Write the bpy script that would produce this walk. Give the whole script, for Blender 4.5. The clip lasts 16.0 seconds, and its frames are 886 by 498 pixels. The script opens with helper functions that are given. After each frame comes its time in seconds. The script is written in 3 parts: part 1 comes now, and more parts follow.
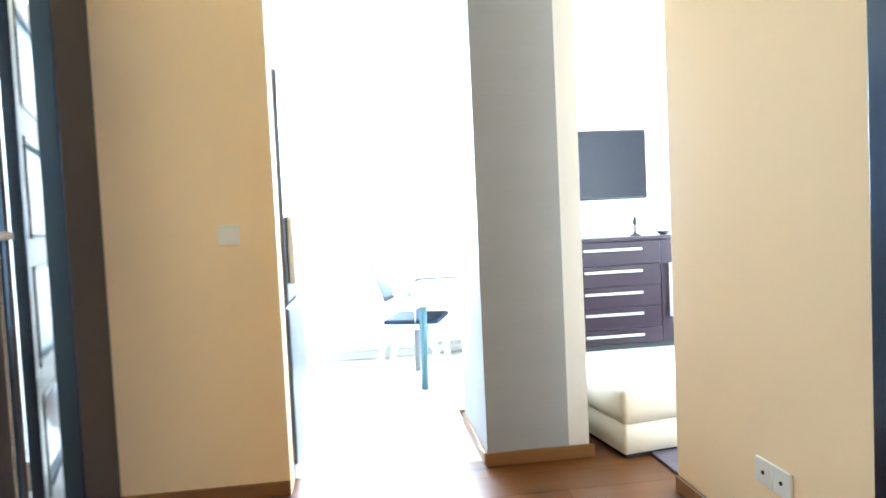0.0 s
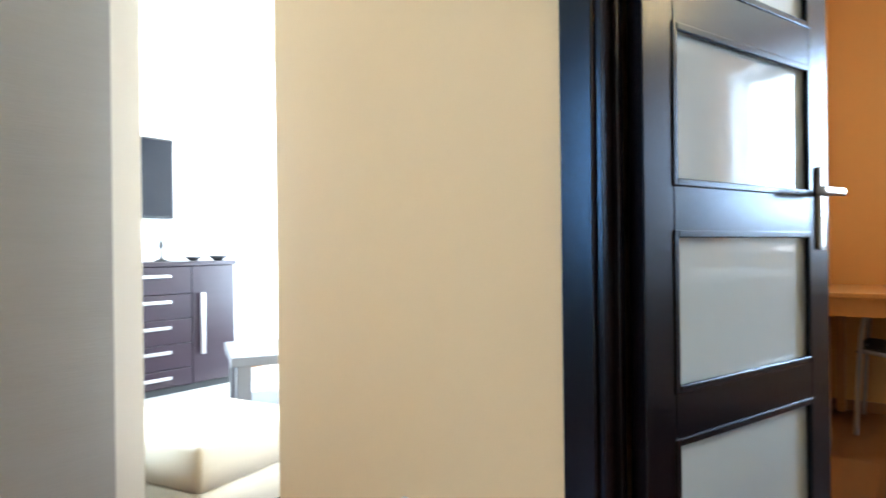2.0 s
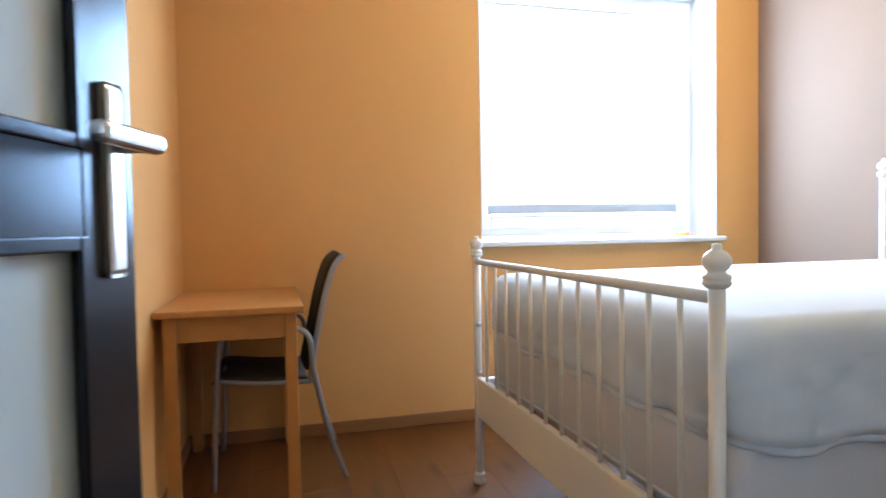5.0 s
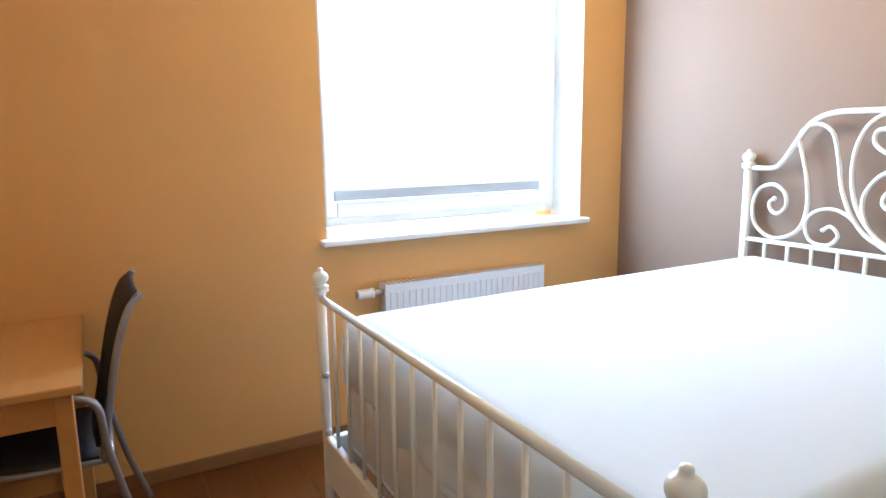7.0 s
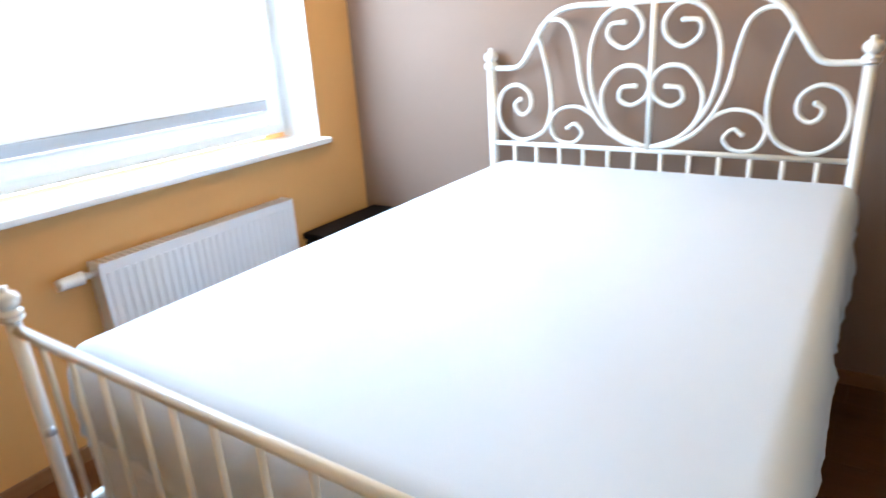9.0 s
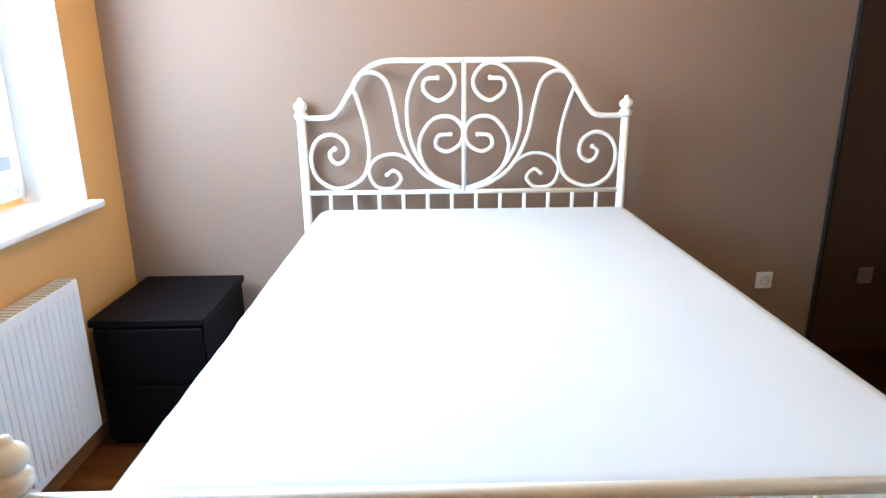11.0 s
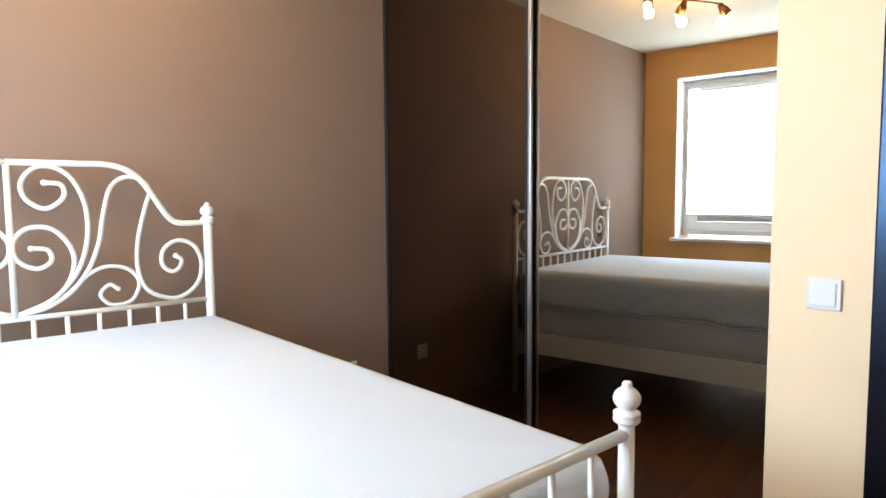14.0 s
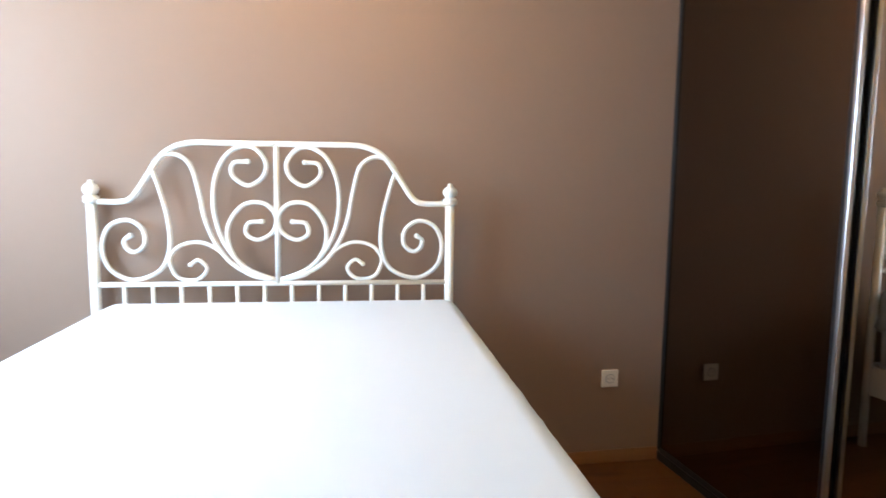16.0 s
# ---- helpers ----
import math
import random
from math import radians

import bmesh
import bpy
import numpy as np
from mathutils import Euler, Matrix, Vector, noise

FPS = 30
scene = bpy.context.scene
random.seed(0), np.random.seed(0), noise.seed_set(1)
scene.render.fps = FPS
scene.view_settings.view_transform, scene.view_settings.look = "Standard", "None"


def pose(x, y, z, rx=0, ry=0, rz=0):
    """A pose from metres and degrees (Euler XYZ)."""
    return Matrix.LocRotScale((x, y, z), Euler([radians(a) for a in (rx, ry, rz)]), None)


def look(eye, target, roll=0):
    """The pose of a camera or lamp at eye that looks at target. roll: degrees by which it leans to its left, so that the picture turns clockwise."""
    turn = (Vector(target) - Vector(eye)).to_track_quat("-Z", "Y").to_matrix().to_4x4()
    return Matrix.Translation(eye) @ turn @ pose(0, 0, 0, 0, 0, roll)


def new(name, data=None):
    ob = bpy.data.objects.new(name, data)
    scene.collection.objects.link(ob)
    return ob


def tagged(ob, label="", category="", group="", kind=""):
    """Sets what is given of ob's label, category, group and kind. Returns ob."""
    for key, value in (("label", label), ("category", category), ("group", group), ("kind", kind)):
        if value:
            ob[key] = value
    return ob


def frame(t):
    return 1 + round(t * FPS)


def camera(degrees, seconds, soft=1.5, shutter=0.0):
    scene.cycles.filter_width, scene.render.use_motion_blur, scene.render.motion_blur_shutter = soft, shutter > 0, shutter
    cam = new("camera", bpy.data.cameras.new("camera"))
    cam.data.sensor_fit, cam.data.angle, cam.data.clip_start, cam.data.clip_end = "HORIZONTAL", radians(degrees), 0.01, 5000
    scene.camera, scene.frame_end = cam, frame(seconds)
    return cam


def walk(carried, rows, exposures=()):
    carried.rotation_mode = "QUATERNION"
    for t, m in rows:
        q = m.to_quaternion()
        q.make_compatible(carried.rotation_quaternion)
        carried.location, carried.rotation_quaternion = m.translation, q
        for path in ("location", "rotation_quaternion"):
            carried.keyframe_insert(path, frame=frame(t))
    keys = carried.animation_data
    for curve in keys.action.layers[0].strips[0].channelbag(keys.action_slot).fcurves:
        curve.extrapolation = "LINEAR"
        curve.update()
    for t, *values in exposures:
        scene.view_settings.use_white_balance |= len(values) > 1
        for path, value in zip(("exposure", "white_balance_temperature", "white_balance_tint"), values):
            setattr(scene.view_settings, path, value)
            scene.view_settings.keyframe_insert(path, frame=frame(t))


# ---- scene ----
cam = camera(70.2, 16.0, soft=1.5, shutter=0.35)
PATH = [
    (0, (-4.295, 2.071, 1.096), (-4.047, 4.054, 1.007), -2.7),
    (0.3, (-4.249, 2.283, 1.017), (-3.915, 4.253, 0.937), -1.8),
    (1, (-4.282, 2.539, 0.981), (-3.475, 4.368, 0.961), -1.2),
    (1.5, (-4.411, 2.637, 0.971), (-3.162, 4.199, 0.993), -0.0),
    (2, (-4.346, 2.772, 0.969), (-2.765, 3.997, 0.967), -0.7),
    (2.5, (-4.374, 2.841, 0.954), (-2.57, 3.703, 0.931), -1.0),
    (3, (-4.188, 2.932, 0.951), (-2.247, 3.41, 0.908), -1.5),
    (3.5, (-3.887, 2.998, 0.966), (-1.892, 3.112, 0.894), -1.6),
    (4, (-3.649, 2.958, 0.959), (-1.653, 2.841, 0.909), -1.3),
    (4.5, (-3.36, 2.882, 0.996), (-1.385, 2.575, 0.927), -1.2),
    (5, (-3.117, 2.831, 1.006), (-1.185, 2.316, 0.938), -1.0),
    (5.2, (-3.038, 2.812, 1.032), (-1.131, 2.215, 0.944), -0.8),
    (7.5, (-2.522, 2.628, 1.378), (-0.853, 1.598, 0.984), -1.0),
    (8, (-2.401, 2.590, 1.360), (-0.824, 1.460, 0.874), -1.6),
    (8.5, (-2.344, 2.524, 1.408), (-0.942, 1.264, 0.740), -2.6),
    (9, (-2.195, 2.540, 1.415), (-1.120, 0.997, 0.738), -3.7),
    (9.5, (-1.925, 2.660, 1.415), (-1.345, 0.838, 0.828), -2.5),
    (9.7, (-1.850, 2.690, 1.415), (-1.390, 0.846, 0.826), -2.3),
    (11.8, (-1.170, 2.800, 1.405), (-1.391, 0.860, 0.945), -0.2),
    (12, (-1.159, 2.798, 1.392), (-1.437, 0.862, 0.971), -0.2),
    (12.5, (-0.990, 2.646, 1.273), (-1.684, 0.793, 0.984), 1.1),
    (13, (-1.080, 2.694, 1.273), (-2.038, 0.955, 1.034), 0.4),
    (13.5, (-1.096, 2.704, 1.268), (-2.325, 1.133, 1.113), -0.1),
    (14, (-1.179, 2.706, 1.304), (-2.485, 1.199, 1.143), -0.5),
    (14.5, (-1.373, 2.705, 1.302), (-2.502, 1.069, 1.089), -1.2),
    (15, (-1.565, 2.665, 1.293), (-2.418, 0.874, 1.043), -1.5),
    (15.5, (-1.675, 2.586, 1.269), (-2.26, 0.688, 1.027), -1.9),
    (16, (-1.799, 2.620, 1.316), (-2.061, 0.650, 1.093), 0.7),
]
EXPOSURES = [(0, 0.45, 5900, 9), (1.0, 0.3, 6000, 10), (3.0, 0.2, 5700, 10), (3.6, 0.12, 5250, 9), (4.5, 0.12, 5450, 10), (8, -0.06, 5500, 10), (12, 0.05, 5650, 10), (13.5, 0.05, 5850, 10), (16, 0.03, 5700, 10)]
walk(cam, [(t, look(eye, target, roll)) for t, eye, target, roll in PATH], EXPOSURES)

# ---------------------------------------------------------------- world and lights
world = bpy.data.worlds.new("sky")
scene.world = world
world.use_nodes = True
wn = world.node_tree.nodes
sky = wn.new("ShaderNodeTexSky")
sky.sky_type = "NISHITA"
sky.sun_disc = False
sky.sun_elevation, sky.sun_rotation = radians(48), radians(200)
wn["Background"].inputs["Strength"].default_value = 0.12
world.node_tree.links.new(sky.outputs["Color"], wn["Background"].inputs["Color"])

sun = new("sun", bpy.data.lights.new("sun", "SUN"))
sun.data.energy, sun.data.angle, sun.data.color = 2.5, radians(0.6), (1.0, 0.95, 0.88)
sun.matrix_world = look((0, 0, 0), (-0.35, 0.8, -0.95))


def window_light(name, eye, target, w, h, watts, color):
    """The sky's light that comes in through a window's opening."""
    ob = new(name, bpy.data.lights.new(name, "AREA"))
    ob.data.shape, ob.data.size, ob.data.size_y = "RECTANGLE", w, h
    ob.data.energy, ob.data.color = watts, color
    ob.matrix_world = look(eye, target)
    return ob


window_light("bedroom_daylight", (0.165, 1.045, 1.70), (-2, 1.045, 1.70), 1.26, 1.12, 118, (0.62, 0.81, 1.0))
window_light("kitchen_daylight", (-4.0, 7.2, 1.6), (-4.0, 0, 1.4), 1.5, 1.2, 310, (0.72, 0.87, 1.0))
window_light("living_daylight", (-0.1, 5.5, 1.3), (-4, 5.7, 1.2), 1.8, 2.0, 330, (0.72, 0.87, 1.0))


window_light("west_room_daylight", (-6.42, 4.75, 1.55), (-3.1, 3.95, 1.3), 0.8, 1.2, 70, (0.45, 0.72, 1.0))


def spot_glow(at, watts):
    """The light of one warm bulb of the ceiling lamp."""
    ob = new("bulb_light", bpy.data.lights.new("bulb_light", "POINT"))
    ob.data.energy, ob.data.color, ob.data.shadow_soft_size = watts, (1.0, 0.60, 0.20), 0.03
    ob.location = at


for at in ((-1.80, 0.78, 2.44), (-1.55, 0.90, 2.42), (-1.32, 1.08, 2.44)):
    spot_glow(at, 13.0)

# ---------------------------------------------------------------- materials


def mat(name, color, rough=0.5, metal=0.0, vary=0.12, scale=6.0, bump=0.0, bump_scale=80.0, stretch=(1, 1, 1), spec=0.5, coat=0.0, second=None):
    """A surface with two scales of colour change and a fine relief."""
    m = bpy.data.materials.new(name)
    m.use_nodes = True
    n, l = m.node_tree.nodes, m.node_tree.links
    b = n["Principled BSDF"]
    b.inputs["Roughness"].default_value, b.inputs["Metallic"].default_value = rough, metal
    b.inputs["Specular IOR Level"].default_value, b.inputs["Coat Weight"].default_value = spec, coat
    tc, mp = n.new("ShaderNodeTexCoord"), n.new("ShaderNodeMapping")
    mp.inputs["Scale"].default_value = stretch
    l.new(tc.outputs["Object"], mp.inputs["Vector"])
    big, fine = n.new("ShaderNodeTexNoise"), n.new("ShaderNodeTexNoise")
    big.inputs["Scale"].default_value, fine.inputs["Scale"].default_value = scale, scale * 9
    fine.inputs["Detail"].default_value = 6
    mix, ramp = n.new("ShaderNodeMix"), n.new("ShaderNodeMix")
    mix.data_type, ramp.data_type = "FLOAT", "RGBA"
    mix.inputs["Factor"].default_value = 0.4
    l.new(mp.outputs["Vector"], big.inputs["Vector"])
    l.new(mp.outputs["Vector"], fine.inputs["Vector"])
    l.new(big.outputs["Fac"], mix.inputs["A"])
    l.new(fine.outputs["Fac"], mix.inputs["B"])
    l.new(mix.outputs["Result"], ramp.inputs["Factor"])
    dark = second or tuple(c * (1 - vary) for c in color)
    light = color if second else tuple(min(1, c * (1 + vary)) for c in color)
    ramp.inputs["A"].default_value, ramp.inputs["B"].default_value = (*dark, 1), (*light, 1)
    l.new(ramp.outputs["Result"], b.inputs["Base Color"])
    if bump:
        tex, bp = n.new("ShaderNodeTexNoise"), n.new("ShaderNodeBump")
        tex.inputs["Scale"].default_value, tex.inputs["Detail"].default_value = bump_scale, 4
        bp.inputs["Strength"].default_value, bp.inputs["Distance"].default_value = bump, 0.002
        l.new(mp.outputs["Vector"], tex.inputs["Vector"])
        l.new(tex.outputs["Fac"], bp.inputs["Height"])
        l.new(bp.outputs["Normal"], b.inputs["Normal"])
    return m


def plank_mat(name, c1, c2):
    """Laminate: grain along x, each plank a tone of its own."""
    m = mat(name, c1, rough=0.32, vary=0.1, scale=3.0, bump=0.08, bump_scale=40, stretch=(0.6, 7, 1), second=c2)
    n, l = m.node_tree.nodes, m.node_tree.links
    info, hsv = n.new("ShaderNodeObjectInfo"), n.new("ShaderNodeHueSaturation")
    rng = n.new("ShaderNodeMapRange")
    rng.inputs["To Min"].default_value, rng.inputs["To Max"].default_value = 0.88, 1.12
    b = n["Principled BSDF"]
    src = b.inputs["Base Color"].links[0].from_socket
    l.new(info.outputs["Random"], rng.inputs["Value"])
    l.new(rng.outputs["Result"], hsv.inputs["Value"])
    l.new(src, hsv.inputs["Color"])
    warp, knot, cut, dark = n.new("ShaderNodeMapping"), n.new("ShaderNodeTexVoronoi"), n.new("ShaderNodeMapRange"), n.new("ShaderNodeMix")
    warp.inputs["Scale"].default_value = (1.6, 6.0, 1.0)
    knot.inputs["Scale"].default_value = 1.3
    cut.inputs["From Min"].default_value, cut.inputs["From Max"].default_value = 0.05, 0.24
    cut.inputs["To Min"].default_value, cut.inputs["To Max"].default_value = 0.7, 0.0
    dark.data_type = "RGBA"
    dark.inputs["B"].default_value = (0.03, 0.010, 0.003, 1)
    geo = n.new("ShaderNodeNewGeometry")
    l.new(geo.outputs["Position"], warp.inputs["Vector"])
    l.new(warp.outputs["Vector"], knot.inputs["Vector"])
    l.new(knot.outputs["Distance"], cut.inputs["Value"])
    l.new(cut.outputs["Result"], dark.inputs["Factor"])
    l.new(hsv.outputs["Color"], dark.inputs["A"])
    l.new(dark.outputs["Result"], b.inputs["Base Color"])
    return m


M_HALL = mat("cream_wall_paint", (0.89, 0.68, 0.42), rough=0.75, vary=0.03, scale=2.5, bump=0.25, bump_scale=220)
M_OCHRE = mat("ochre_wall_paint", (0.66, 0.36, 0.115), rough=0.7, vary=0.05, scale=2.5, bump=0.25, bump_scale=220)
M_MAUVE = mat("mauve_wall_paint", (0.260, 0.178, 0.128), rough=0.85, vary=0.05, scale=2.5, bump=0.25, bump_scale=220, spec=0.25)
M_WHITE = mat("white_wall_paint", (0.80, 0.79, 0.77), rough=0.75, vary=0.03, scale=2.5, bump=0.2, bump_scale=220)
M_GREY = mat("grey_wallpaper", (0.37, 0.39, 0.43), rough=0.6, vary=0.10, scale=4, bump=0.3, bump_scale=60, stretch=(0.3, 0.3, 3))
M_CEIL = mat("ceiling_paint", (0.68, 0.59, 0.44), rough=0.85, vary=0.02, scale=2, bump=0.15, bump_scale=200)
M_FLOOR = plank_mat("oak_laminate", (0.185, 0.066, 0.014), (0.045, 0.014, 0.003))
M_SUBFLOOR = mat("dark_joint", (0.07, 0.026, 0.007), rough=0.8)
M_TILE = mat("pale_floor_tile", (0.62, 0.60, 0.55), rough=0.25, vary=0.06, scale=3)
M_SKIRT = mat("oak_skirting", (0.25, 0.12, 0.045), rough=0.4, vary=0.2, scale=4, stretch=(0.5, 0.5, 10))
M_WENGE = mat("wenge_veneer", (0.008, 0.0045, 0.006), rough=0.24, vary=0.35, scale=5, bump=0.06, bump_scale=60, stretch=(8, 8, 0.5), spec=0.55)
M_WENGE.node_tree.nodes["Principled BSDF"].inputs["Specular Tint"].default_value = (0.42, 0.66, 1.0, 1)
M_FROST = mat("frosted_glass", (0.52, 0.63, 0.71), rough=0.07, vary=0.02, scale=2, spec=0.6)
M_STEEL = mat("brushed_steel", (0.62, 0.62, 0.62), rough=0.28, metal=1.0, vary=0.08, scale=20)
M_DARKSTEEL = mat("dark_profile", (0.03, 0.03, 0.032), rough=0.35, metal=0.6)
M_IRON = mat("white_lacquered_metal", (0.78, 0.76, 0.70), rough=0.30, vary=0.03, scale=12)
M_PVC = mat("white_pvc", (0.80, 0.80, 0.78), rough=0.3, vary=0.02, scale=4)
M_SILL = mat("white_sill", (0.82, 0.80, 0.76), rough=0.25, vary=0.03, scale=5)
M_SHEET = mat("white_cotton_sheet", (0.60, 0.655, 0.72), rough=0.9, vary=0.03, scale=3, bump=0.25, bump_scale=500)
M_BOX = mat("pale_grey_mattress_cloth", (0.60, 0.61, 0.64), rough=0.95, vary=0.05, scale=6, bump=0.3, bump_scale=400)
M_PINE = mat("birch_desk_veneer", (0.48, 0.235, 0.072), rough=0.38, vary=0.15, scale=4, stretch=(1, 10, 10))
M_BLACKTEX = mat("black_mesh_textile", (0.016, 0.015, 0.020), rough=0.75, vary=0.3, scale=60, bump=0.4, bump_scale=600)
M_GREYMETAL = mat("grey_tube_metal", (0.34, 0.34, 0.37), rough=0.35, metal=0.7, vary=0.1, scale=20)
M_BLACKBOX = mat("black_brown_foil", (0.004, 0.003, 0.004), rough=0.6, vary=0.3, scale=5, stretch=(1, 8, 1), spec=0.1)
M_RAD = mat("radiator_enamel", (0.76, 0.76, 0.76), rough=0.3, vary=0.02, scale=5)
M_PLATE = mat("white_plastic_plate", (0.78, 0.76, 0.70), rough=0.3, vary=0.02, scale=8)
M_DARKHOLE = mat("dark_hole", (0.02, 0.02, 0.02), rough=0.6)
M_LEATHER = mat("cream_leatherette", (0.72, 0.66, 0.54), rough=0.42, vary=0.05, scale=6, bump=0.3, bump_scale=260)
M_DRESSER = mat("wenge_dresser", (0.022, 0.011, 0.018), rough=0.28, vary=0.3, scale=4, stretch=(0.6, 8, 8))
M_TV = mat("tv_screen", (0.010, 0.012, 0.018), rough=0.12, vary=0.1, scale=3)
M_GREYWOOD = mat("grey_painted_wood", (0.17, 0.17, 0.18), rough=0.45, vary=0.1, scale=5)
M_FRIDGE = mat("fridge_steel", (0.15, 0.18, 0.24), rough=0.38, metal=0.3, vary=0.06, scale=8)
M_RUG = mat("grey_purple_rug", (0.12, 0.10, 0.13), rough=0.95, vary=0.3, scale=30, bump=0.6, bump_scale=300)
M_TEAL = mat("teal_metal", (0.10, 0.22, 0.27), rough=0.4, vary=0.1)
M_CLOTH = mat("white_tablecloth", (0.82, 0.82, 0.80), rough=0.9, vary=0.02, bump=0.2, bump_scale=300)
M_NAVY = mat("navy_cushion", (0.03, 0.05, 0.09), rough=0.85, vary=0.2, scale=20)
M_BLIND = mat("white_blind_cloth", (0.82, 0.82, 0.80), rough=0.9, vary=0.02, scale=4)
bn, bl = M_BLIND.node_tree.nodes, M_BLIND.node_tree.links
see, both = bn.new("ShaderNodeBsdfTranslucent"), bn.new("ShaderNodeMixShader")
see.inputs["Color"].default_value = (0.85, 0.85, 0.84, 1)
both.inputs["Fac"].default_value = 0.6
bl.new(bn["Principled BSDF"].outputs["BSDF"], both.inputs[1])
bl.new(see.outputs["BSDF"], both.inputs[2])
bl.new(both.outputs["Shader"], bn["Material Output"].inputs["Surface"])
M_GREYBAR = mat("grey_blind_bar", (0.36, 0.37, 0.38), rough=0.4)
M_GREYCLOTH = mat("blue_grey_upholstery", (0.10, 0.12, 0.15), rough=0.8, vary=0.12, scale=20, bump=0.3, bump_scale=300)
M_BRASS = mat("brown_bronze", (0.20, 0.11, 0.05), rough=0.35, metal=0.8)


def mirror_mat(name, tint):
    m = bpy.data.materials.new(name)
    m.use_nodes = True
    b = m.node_tree.nodes["Principled BSDF"]
    b.inputs["Base Color"].default_value = (*tint, 1)
    b.inputs["Metallic"].default_value, b.inputs["Roughness"].default_value = 1.0, 0.0
    return m


M_MIRROR = mirror_mat("silver_mirror", (0.45, 0.41, 0.355))
M_SMOKE = mirror_mat("smoked_mirror", (0.155, 0.120, 0.094))


def glass_mat(name):
    m = bpy.data.materials.new(name)
    m.use_nodes = True
    b = m.node_tree.nodes["Principled BSDF"]
    b.inputs["Transmission Weight"].default_value, b.inputs["Roughness"].default_value, b.inputs["IOR"].default_value = 1.0, 0.0, 1.45
    return m


M_GLASS = glass_mat("window_glass")


def glow_mat(name, color, strength):
    m = bpy.data.materials.new(name)
    m.use_nodes = True
    b = m.node_tree.nodes["Principled BSDF"]
    b.inputs["Emission Color"].default_value, b.inputs["Emission Strength"].default_value = (*color, 1), strength
    return m


M_BULB = glow_mat("warm_bulb", (1.0, 0.80, 0.50), 12)
M_SKYGLOW = glow_mat("bright_sky_backdrop", (0.92, 0.96, 1.0), 5.0)

# ---------------------------------------------------------------- mesh helpers


def add_box(bm, x0, x1, y0, y1, z0, z1, bevel=0.0, m=None, seg=2):
    """A box, bevelled, into bm."""
    made = bmesh.ops.create_cube(bm, size=1.0)["verts"]
    bmesh.ops.transform(bm, matrix=Matrix.LocRotScale(((x0 + x1) / 2, (y0 + y1) / 2, (z0 + z1) / 2), None, (x1 - x0, y1 - y0, z1 - z0)), verts=made)
    if bevel:
        edges = list({e for v in made for e in v.link_edges})
        made = bmesh.ops.bevel(bm, geom=edges, offset=bevel, segments=seg, affect="EDGES", profile=0.5)["verts"]
    if m is not None:
        bmesh.ops.transform(bm, matrix=m, verts=[v for v in made if v.is_valid])


def box(x0, x1, y0, y1, z0, z1, bevel=0.0, m=None, seg=2):
    bm = bmesh.new()
    add_box(bm, x0, x1, y0, y1, z0, z1, bevel, m, seg)
    return bm


def smooth_path(points, steps=6):
    """A soft curve through the points."""
    p = [Vector(q) for q in points]
    p = [2 * p[0] - p[1]] + p + [2 * p[-1] - p[-2]]
    out = []
    for i in range(1, len(p) - 2):
        for k in range(steps):
            s = k / steps
            a, b, c, d = p[i - 1], p[i], p[i + 1], p[i + 2]
            out.append(0.5 * (2 * b + (c - a) * s + (2 * a - 5 * b + 4 * c - d) * s * s + (3 * b - a - 3 * c + d) * s ** 3))
    return out + [p[-2]]


def add_tube(bm, path, r, sides=10, r_end=None):
    """A round bar along a path."""
    path = [Vector(q) for q in path]
    rings, up = [], None
    for i, q in enumerate(path):
        d = (path[min(i + 1, len(path) - 1)] - path[max(i - 1, 0)]).normalized()
        if up is None:
            up = d.orthogonal().normalized()
        up = (up - d * up.dot(d)).normalized()
        side = d.cross(up)
        rad = r if r_end is None else r + (r_end - r) * i / (len(path) - 1)
        rings.append([bm.verts.new(q + rad * (math.cos(a) * up + math.sin(a) * side)) for a in (2 * math.pi * k / sides for k in range(sides))])
    for a, b in zip(rings, rings[1:]):
        for k in range(sides):
            bm.faces.new((a[k], a[(k + 1) % sides], b[(k + 1) % sides], b[k])).smooth = True
    bm.faces.new(list(reversed(rings[0])))
    bm.faces.new(rings[-1])


def tube(path, r, sides=10, r_end=None):
    bm = bmesh.new()
    add_tube(bm, path, r, sides, r_end)
    return bm


def add_lathe(bm, profile, at=(0, 0, 0), sides=20):
    """A turned body: profile of (radius, height) about z."""
    rings = [[bm.verts.new((at[0] + r * math.cos(2 * math.pi * k / sides), at[1] + r * math.sin(2 * math.pi * k / sides), at[2] + z)) for k in range(sides)] for r, z in profile]
    for a, b in zip(rings, rings[1:]):
        for k in range(sides):
            bm.faces.new((a[k], a[(k + 1) % sides], b[(k + 1) % sides], b[k])).smooth = True
    bm.faces.new(list(reversed(rings[0])))
    bm.faces.new(rings[-1])


def lathe(profile, at=(0, 0, 0), sides=20):
    bm = bmesh.new()
    add_lathe(bm, profile, at, sides)
    return bm


def part(name, bm, material, parent=None, label=""):
    """Links a bmesh as one mesh object under a thing or a part."""
    me = bpy.data.meshes.new(name)
    bmesh.ops.recalc_face_normals(bm, faces=bm.faces)
    bm.to_mesh(me)
    bm.free()
    me.materials.append(material)
    ob = new(name, me)
    ob.parent = parent
    if label:
        ob["label"] = label
    return ob


def thing(name, label, category, at=None, group=""):
    """An Empty at the base of a thing."""
    ob = new(name)
    ob.empty_display_size = 0.1
    if at is not None:
        ob.matrix_basis = at
    return tagged(ob, label, category, group)


